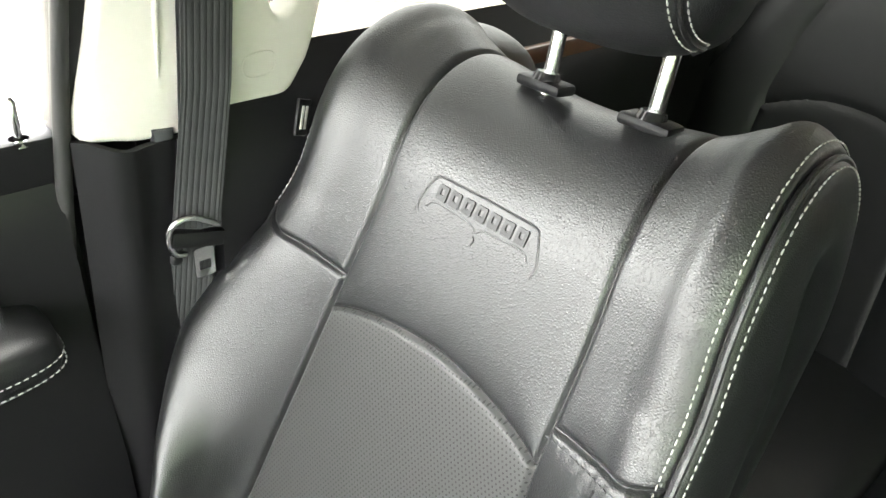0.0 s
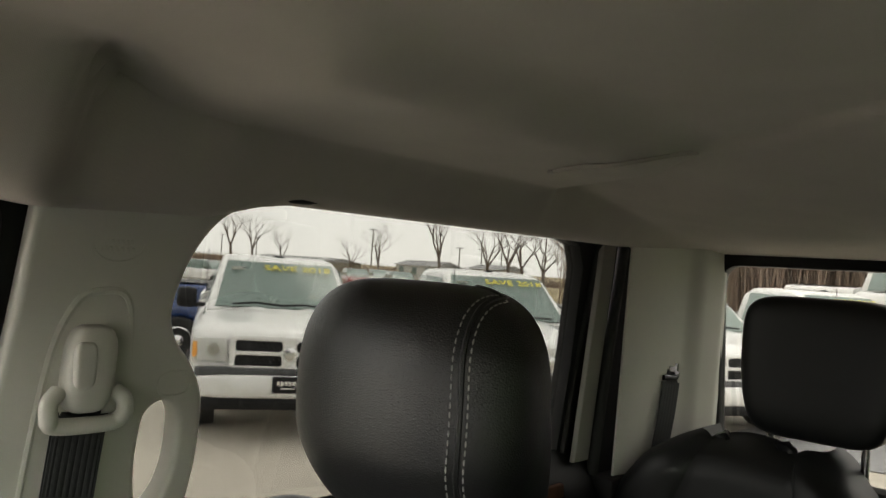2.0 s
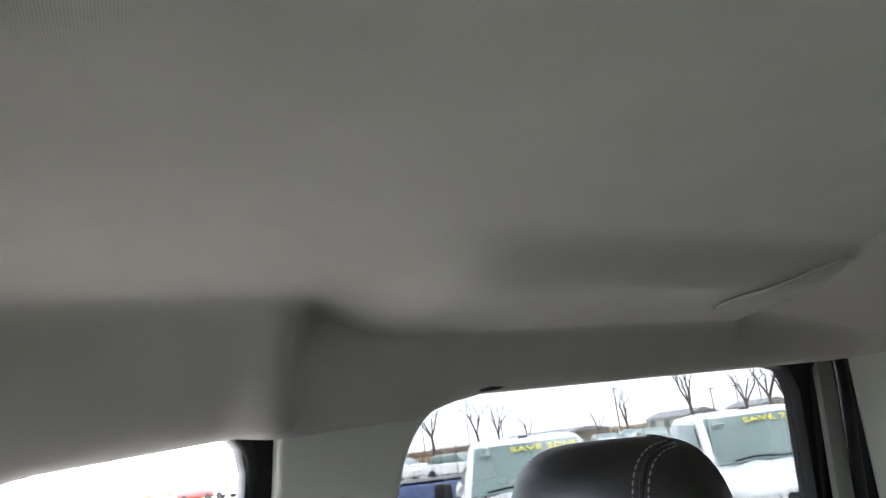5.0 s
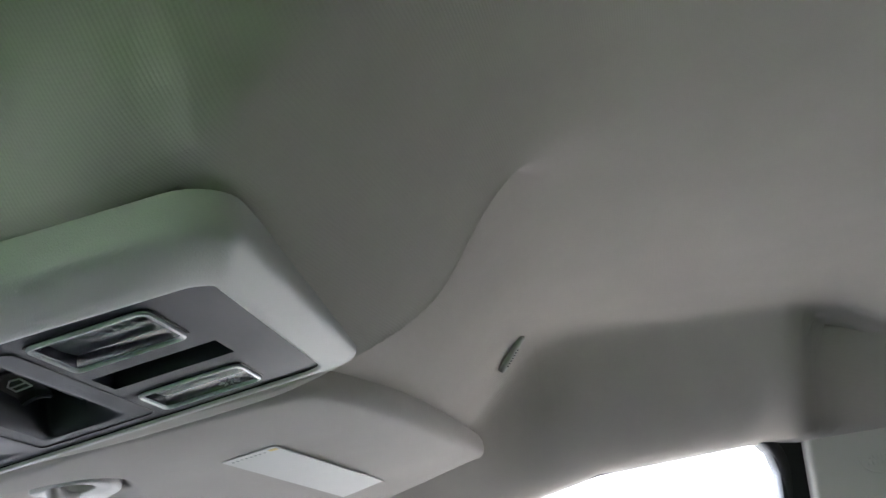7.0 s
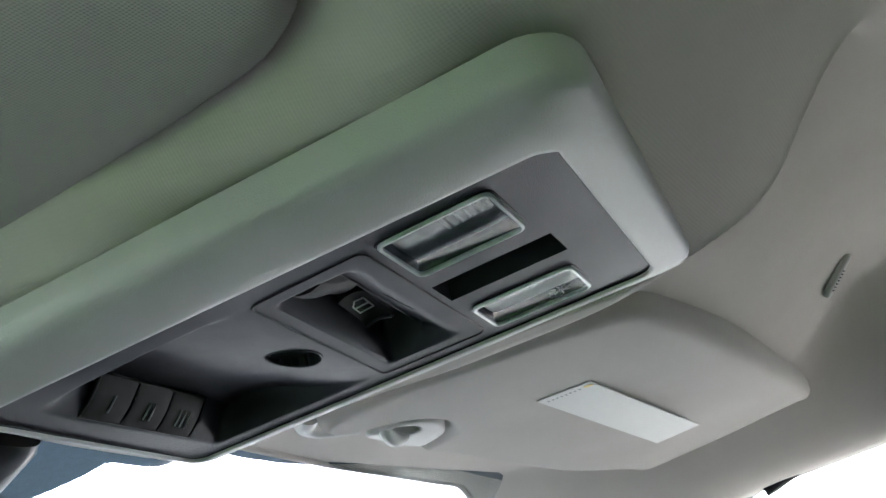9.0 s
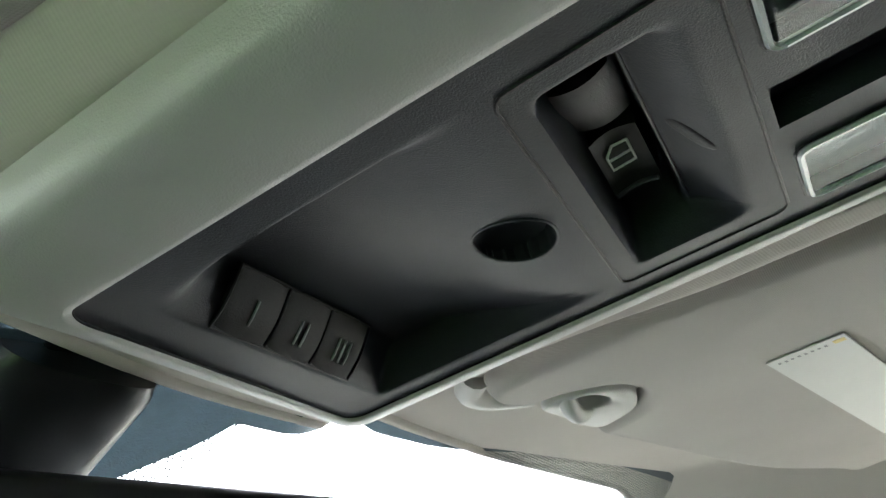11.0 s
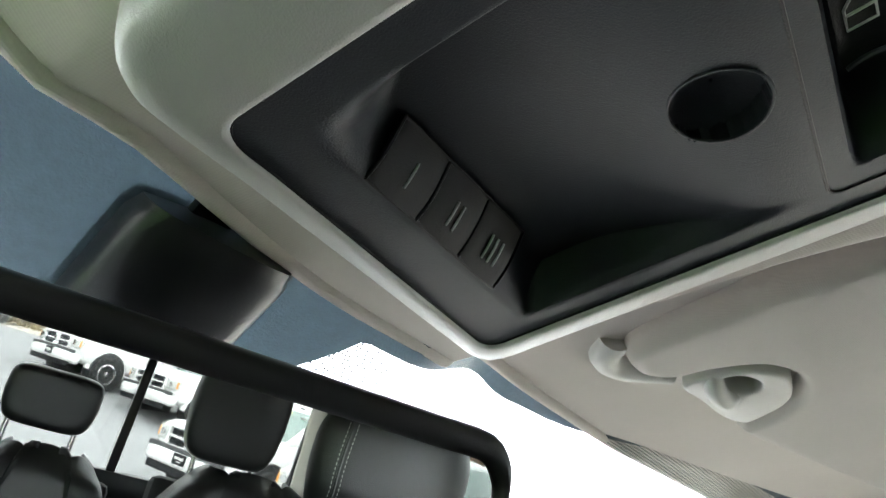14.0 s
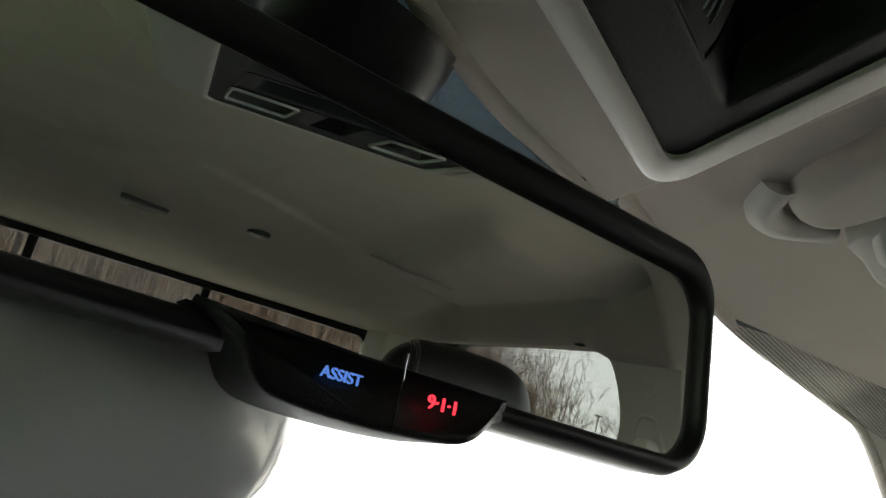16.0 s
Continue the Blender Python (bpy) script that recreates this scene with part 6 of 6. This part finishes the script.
    # grille: bright surround, cross bars and four dark mesh openings
    gr = part("grille_surround", prism_bm(rounded(-0.60, 0.60, 0.735, 1.085, 0.06, 5), 0.06, lambda u, v, w: Vector((u, -0.055 + 0.05 * (1 - u * u) - w, v)), [rounded(-0.545, -0.075, 0.925, 1.035, 0.03, 4), rounded(0.075, 0.545, 0.925, 1.035, 0.03, 4), rounded(-0.545, -0.075, 0.775, 0.885, 0.03, 4), rounded(0.075, 0.545, 0.775, 0.885, 0.03, 4)], 0.010, 2), CHROME if paint is not PAINT_WHITE else PAINT_WHITE, car, "white four-opening grille")
    part("grille_mesh", box_bm(1.10, 0.02, 0.30, 0.004, Matrix.Translation((0, -0.085, 0.905))), BLACK_PLASTIC, gr)
    for k in range(22):
        part("mesh_bar", box_bm(0.006, 0.008, 0.29, 0.0, Matrix.Translation((-0.55 + k * 0.0524, -0.071, 0.905)) @ Euler((0, 0.5, 0)).to_matrix().to_4x4()), GREY_PLASTIC, gr) if front else None
    part("badge", prism_bm([(-0.05, 0.87), (-0.062, 0.96), (0.0, 0.985), (0.062, 0.96), (0.05, 0.87), (0, 0.83)], 0.02, lambda u, v, w: Vector((u, 0.0 + w, v)), (), 0.006), CHROME, gr, "plain bright shield shape")
    bp = part("front_bumper", loft_bm([(-0.20, 0.99, 0.42, 0.70), (-0.04, 0.98, 0.43, 0.70), (0.02, 0.88, 0.46, 0.69), (0.045, 0.70, 0.48, 0.67)], 6), PAINT_WHITE if paint is PAINT_WHITE else CHROME, car, "white painted front bumper", sharp=50)
    part("bumper_top", box_bm(1.86, 0.10, 0.09, 0.02, Matrix.Translation((0, -0.03, 0.715))), GREY_PLASTIC, bp)
    part("lower_valance", box_bm(1.70, 0.10, 0.14, 0.03, Matrix.Translation((0, -0.04, 0.40))), BLACK_PLASTIC, bp)
    pl = part("plate", box_bm(0.32, 0.016, 0.17, 0.01, Matrix.Translation((0, 0.055, 0.60))), BLACK_PLASTIC, bp, "black dealer plate with pale bars")
    for k in range(6):
        part("plate_bar", box_bm(0.030, 0.006, 0.045, 0.004, Matrix.Translation((-0.10 + k * 0.04, 0.064, 0.615))), PAPER, pl)
    part("plate_bar", box_bm(0.14, 0.006, 0.014, 0.003, Matrix.Translation((0, 0.064, 0.565))), PAPER, pl)
    part("wiper", tube_bm([screen_c(-0.75, 0.03) + Vector((0, 0.03, 0.02)), screen_c(-0.3, 0.06) + Vector((0, 0.03, 0.02)), screen_c(0.05, 0.02) + Vector((0, 0.03, 0.02))], 0.012, 6), BLACK_PLASTIC, ws)
    part("wiper", tube_bm([screen_c(0.02, 0.03) + Vector((0, 0.03, 0.02)), screen_c(0.4, 0.07) + Vector((0, 0.03, 0.02)), screen_c(0.75, 0.02) + Vector((0, 0.03, 0.02))], 0.012, 6), BLACK_PLASTIC, ws)
    part("roof_lamp", box_bm(0.12, 0.05, 0.03, 0.01, Matrix.Translation((0, -2.28, 1.905))), BLACK_PLASTIC, car)
    part("aerial", tube_bm([(0.88, -1.05, 1.20), (0.88, -1.10, 1.95)], 0.005, 5), BLACK_PLASTIC, car)
    if decal:
        c = screen_c(-0.30, 0.84)
        tilt = Matrix.Translation(c + Vector((0, 0.022, 0.018))) @ Euler((radians(39), 0, radians(180))).to_matrix().to_4x4()
        ob = words("SAVE 2018", 0.165, DECAL, tilt @ Matrix.Diagonal((1.12, 0.82, 1, 1)), "yellow_lettering", ws, 0.002)
        part("paper_sticker", box_bm(0.15, 0.004, 0.06, 0.0, Matrix.Translation(screen_c(0.78, 0.80) + Vector((0, 0.02, 0.015))) @ Euler((radians(-51), 0, 0)).to_matrix().to_4x4()), PAPER, ws)
    for x in (-0.85, 0.85):
        for y in (-1.0, -4.6):
            wx = x * (1.12 if dual and y < -4 else 1)
            arch_ = part("wheel_arch", tube_bm([(math.copysign(0.90, x), y + 0.50 * math.cos(a), 0.42 + 0.50 * math.sin(a)) for a in np.linspace(0, math.pi, 20)], 0.075 if not dual or y > -4 else 0.16, 10), paint, car)
            part("arch_well", tube_bm([(math.copysign(0.70, x), y, 0.46), (math.copysign(1.004, x), y, 0.46)], 0.47, 28), RUBBER, arch_)
            wheel(car, wx + math.copysign(0.05, x), y)
    if dual:
        part("fender_marker", box_bm(0.03, 0.07, 0.04, 0.01, Matrix.Translation((1.10, -4.05, 1.02))), AMBER, car)
    return car


row_dir = Vector((-0.49, -0.87, 0))
nose = Vector((6.58, -4.22, 0))


def park(p, heading):
    """Pose of a car: nose place on the ground and the direction its nose points, in degrees from +x."""
    return Matrix.Translation((p[0], p[1], land(p[0], p[1]))) @ Euler((0, 0, radians(heading - 90))).to_matrix().to_4x4()


face_us = math.degrees(math.atan2(0.49, -0.87))
first = pickup(park(nose, face_us), PAINT_WHITE, "white pickup truck with yellow windscreen lettering", decal=True)
for k in (1, 2, 3):
    copy_thing(first, park(nose + row_dir * 2.95 * k, face_us))
pickup(park((15.6, -2.7), face_us - 97), PAINT_BLUE, "dark blue dual-wheel pickup truck seen from its side", front=False, dual=True)
rear_a = pickup(park((-0.2, -20.0), 150), PAINT_WHITE, "plain white pickup truck on the sloping rear lot", front=True)
copy_thing(rear_a, park((2.0, -18.2), 150))
copy_thing(rear_a, park((-6.6, -25.0), 150))


def far_car(p, heading, paint, label, van=False):
    car = thing("parked_car", label, "car", park(p, heading), "distant parked cars")
    h = 2.0 if van else 1.5
    part("body", loft_bm([(-0.02, 0.7, 0.45, 0.75), (-0.2, 0.9, 0.3, 0.9), (-1.2, 0.92, 0.3, 1.0), (-4.3, 0.92, 0.3, 1.05), (-4.6, 0.85, 0.4, 0.95)], 6), paint, car)
    part("cabin", loft_bm([(-1.1, 0.80, 0.9, 1.0), (-1.8, 0.72, 0.9, h), (-3.6 if not van else -4.4, 0.72, 0.9, h), (-4.3 if not van else -4.55, 0.78, 0.9, 1.0)], 8), paint if van else CAR_GLASS, car)
    part("roof", box_bm(1.30, 1.7, 0.03, 0.01, Matrix.Translation((0, -2.7, h - 0.005))), paint, car)
    for x in (-0.85, 0.85):
        for y in (-0.85, -3.7):
            part("wheel", tube_bm([(x - 0.1, y, 0.33), (x + 0.1, y, 0.33)], 0.33, 18), TYRE, car)
    return car


far_car((45.5, -21.5), 210, PAINT_WHITE, "white van parked far across the lot", van=True)
far_car((40.0, -23.5), 200, PAINT_WHITE, "white car parked far across the lot")
for k, (x, y, p, l) in enumerate(((40, -33, PAINT_RED, "dark red car in a distant row"), (37, -34.5, PAINT_GREY, "grey car in a distant row"), (35, -36, PAINT_WHITE, "white car in a distant row"), (33.5, -37.5, PAINT_GREY, "grey car in a distant row"), (43, -38, PAINT_WHITE, "white car in a distant row"))):
    far_car((x, y), 150, p, l)
for k in range(6):
    far_car((55 + 3.4 * k, -27 + 2.4 * k), 215, (PAINT_WHITE, PAINT_RED, PAINT_WHITE, PAINT_GREY, PAINT_WHITE, PAINT_RED)[k], ("white", "dark red", "white", "grey", "white", "dark red")[k] + " car parked along the far edge")


# ---- trees, woods, poles and buildings far off ----
def grow(bm, rng, p, d, length, radius, depth):
    """One limb and, from it, its branches."""
    steps = 3
    pts, rad = [p], [radius]
    for k in range(steps):
        d = (d + Vector((rng.uniform(-1, 1), rng.uniform(-1, 1), rng.uniform(-0.3, 0.6))) * 0.16).normalized()
        p = p + d * length / steps
        pts.append(p)
        rad.append(radius * (1 - 0.42 * (k + 1) / steps))
    tube_bm(pts, rad, 6 if depth > 2 else 4 if depth > 1 else 3, bm, cap=False)
    if depth:
        for k in range(rng.choice((2, 3, 3)) if depth > 1 else 4):
            base = pts[rng.choice((2, 3, 3))] if depth < 4 else pts[3 - (k % 2)]
            side = Vector((rng.uniform(-1, 1), rng.uniform(-1, 1), rng.uniform(-0.1, 0.6))).normalized()
            grow(bm, rng, base, (d * 0.75 + side * 0.75).normalized(), length * rng.uniform(0.58, 0.80), rad[-1] * 0.72, depth - 1)


def bare_tree(x, y, z, h, seed, spread=1.0):
    rng = random.Random(seed)
    t = thing("bare_tree", "leafless grey-brown winter tree with fine twigs", "tree", Matrix.Translation((x, y, z)), "bare trees")
    bm = bmesh.new()
    tube_bm([(0, 0, -0.5), (0, 0, h * 0.15), (0.02 * h, 0.01 * h, h * 0.32)], [h * 0.026, h * 0.020, h * 0.016], 8, bm)
    part("trunk", bm, BARK, t)
    bm = bmesh.new()
    for k in range(4):
        a = k * 1.6 + rng.uniform(0, 1)
        grow(bm, rng, Vector((0.02 * h, 0.01 * h, h * (0.30 if k else 0.32))), Vector((0.55 * spread * math.cos(a), 0.55 * spread * math.sin(a), 1 if k else 1.6)).normalized(), h * 0.26, h * 0.012, 4)
    part("crown", bm, BARK, t)
    return t


TREES = [(163, -83, 14, 1.1), (137, -80, 12, 1.2), (129, -80, 10, 0.6), (119, -80, 7, 0.8), (92, -80, 8, 0.8), (99, -80, 6, 1), (78.4, -80, 10.5, 0.55), (69, -80, 9, 1.2), (65.3, -80, 9.5, 0.9), (63, -80, 9, 0.9), (59.5, -80, 8, 1.3), (54, -78, 9, 1.2)]
for k, (x, y, h, sp) in enumerate(TREES):
    bare_tree(x, y, -1.0, h * 1.3, 11 + k, sp)
for k, (x, y, h) in enumerate(((33, -52, 10), (29, -55, 9), (-10, -46, 13), (2, -48, 14), (12, -47, 13), (-20, -45, 13))):
    bare_tree(x, y, land(x, y), h, 40 + k, 1.3)



def woods(name, label, x0, y0, x1, y1, deep, low, high, n, mat, seed, base=0.0, girth=0.05):
    """A belt of leafless saplings and brush: many thin leaning stems with side twigs."""
    rng = random.Random(seed)
    verts, faces = [], []
    def stem(p, q, w):
        s = Vector((q.y - p.y, p.x - q.x, 0)) + Vector((rng.uniform(-1, 1), rng.uniform(-1, 1), 0)) * 0.4
        s = s.normalized() * w
        k = len(verts)
        verts.extend((tuple(p - s), tuple(p + s), tuple(q)))
        faces.append((k, k + 1, k + 2))
    for _ in range(n):
        t = rng.random()
        x, y = x0 + (x1 - x0) * t + rng.uniform(-deep, deep), y0 + (y1 - y0) * t + rng.uniform(-deep, deep)
        h = rng.uniform(low, high) * (0.75 + 0.35 * math.sin(t * 23 + seed) * math.sin(t * 61))
        p = Vector((x, y, base + land(x, y)))
        q = p + Vector((rng.uniform(-0.25, 0.25) * h, rng.uniform(-0.25, 0.25) * h, h))
        stem(p, q, girth * rng.uniform(0.5, 1.6))
        for k in range(11):
            a = p.lerp(q, rng.uniform(0.2, 0.95))
            b = a + Vector((rng.uniform(-1, 1), rng.uniform(-1, 1), rng.uniform(0.3, 1.4))) * h * 0.16
            stem(a, b, girth * 0.5)
    me = bpy.data.meshes.new(name)
    me.from_pydata(verts, [], faces)
    ob = finish(new(name, me), mat)
    return tagged(ob, label, "woods", kind="stuff")


woods("woods", "brown leafless woods along the rear lot", -60, -38, 22, -38, 4, 7, 12, 14000, TWIGS, 3, 0, 0.035)
woods("woods", "brown leafless woods behind the white house", 10, -50, 34, -58, 4, 4, 8, 7000, TWIGS, 4, 0, 0.04)
woods("far_woods", "low brown tree line on the horizon", 30, -115, 300, -105, 8, 1.6, 3.4, 12000, TWIGS, 5, -0.8, 0.08)
woods("brush", "tan brush along the edge of the lot", -60, -29, 10, -29, 1.5, 0.4, 1.0, 5000, DRY_GRASS, 6, 0, 0.03)
woods("evergreen_brush", "dark green conifer hedge by the woods", 16, -40, 21, -41, 1.5, 3, 6, 1600, EVERGREEN, 7, 0, 0.12)
woods("far_woods", "brown woods right of the lot", 110, -70, 170, 60, 6, 1.5, 3.5, 4000, TWIGS, 8, -1, 0.08)

for k, (x, y, h) in enumerate(((162, -80, 13.5), (141, -80, 6.5), (94, -80, 8), (128, -80, 6), (84, -90, 6), (81, -92, 6), (78.5, -94, 6.5), (61, -82, 8.5))):
    pole = thing("light_pole", "tall slim dark light pole at the lot edge", "light pole", Matrix.Translation((x, y, -1.5)), "light poles")
    part("mast", tube_bm([(0, 0, -1), (0, 0, h + 1)], [0.12, 0.08], 8), BARK, pole)
    part("lamp_head", box_bm(0.9, 0.9, 0.12, 0.03, Matrix.Translation((0, 0, h + 1))), BLACK_PLASTIC, pole)


def building(name, label, x, y, z, lx, ly, h, wall, roof_h, cat="building"):
    b = thing(name, label, cat, Matrix.Translation((x, y, z)))
    part("wall", box_bm(lx, ly, h, 0.03, Matrix.Translation((0, 0, h / 2))), wall, b)
    part("roof", prism_bm([(-ly / 2 - 0.4, h), (0, h + roof_h), (ly / 2 + 0.4, h)], lx + 0.8, lambda u, v, w: Vector((w - lx / 2 - 0.4, u, v))), ROOF_GREY, b)
    for k in range(int(lx // 3)):
        win = part("window", box_bm(1.1, 0.1, 1.2, 0.02, Matrix.Translation((-lx / 2 + 1.6 + 3 * k, ly / 2, h * 0.6))), CAR_GLASS, b)
        part("sill", box_bm(1.3, 0.2, 0.1, 0.02, Matrix.Translation((-lx / 2 + 1.6 + 3 * k, ly / 2 + 0.05, h * 0.6 - 0.65))), HOUSE_WALL, win)
    return b


building("long_hall", "long low brown hall beyond the field", 124, -88, -0.8, 24, 10, 2.6, BARN_WALL, 0.8)
building("barn", "low pale shed beyond the field", 89, -88, 0, 9, 6, 2.2, HOUSE_WALL, 0.9)
building("barn", "small pale shed at the woods", 76, -90, 0.3, 6, 6, 2.0, HOUSE_WALL, 0.8)
building("house", "white sided house with a grey roof", 16.5, -52, 1.0, 10, 8, 5.5, HOUSE_WALL, 2.4, "house")
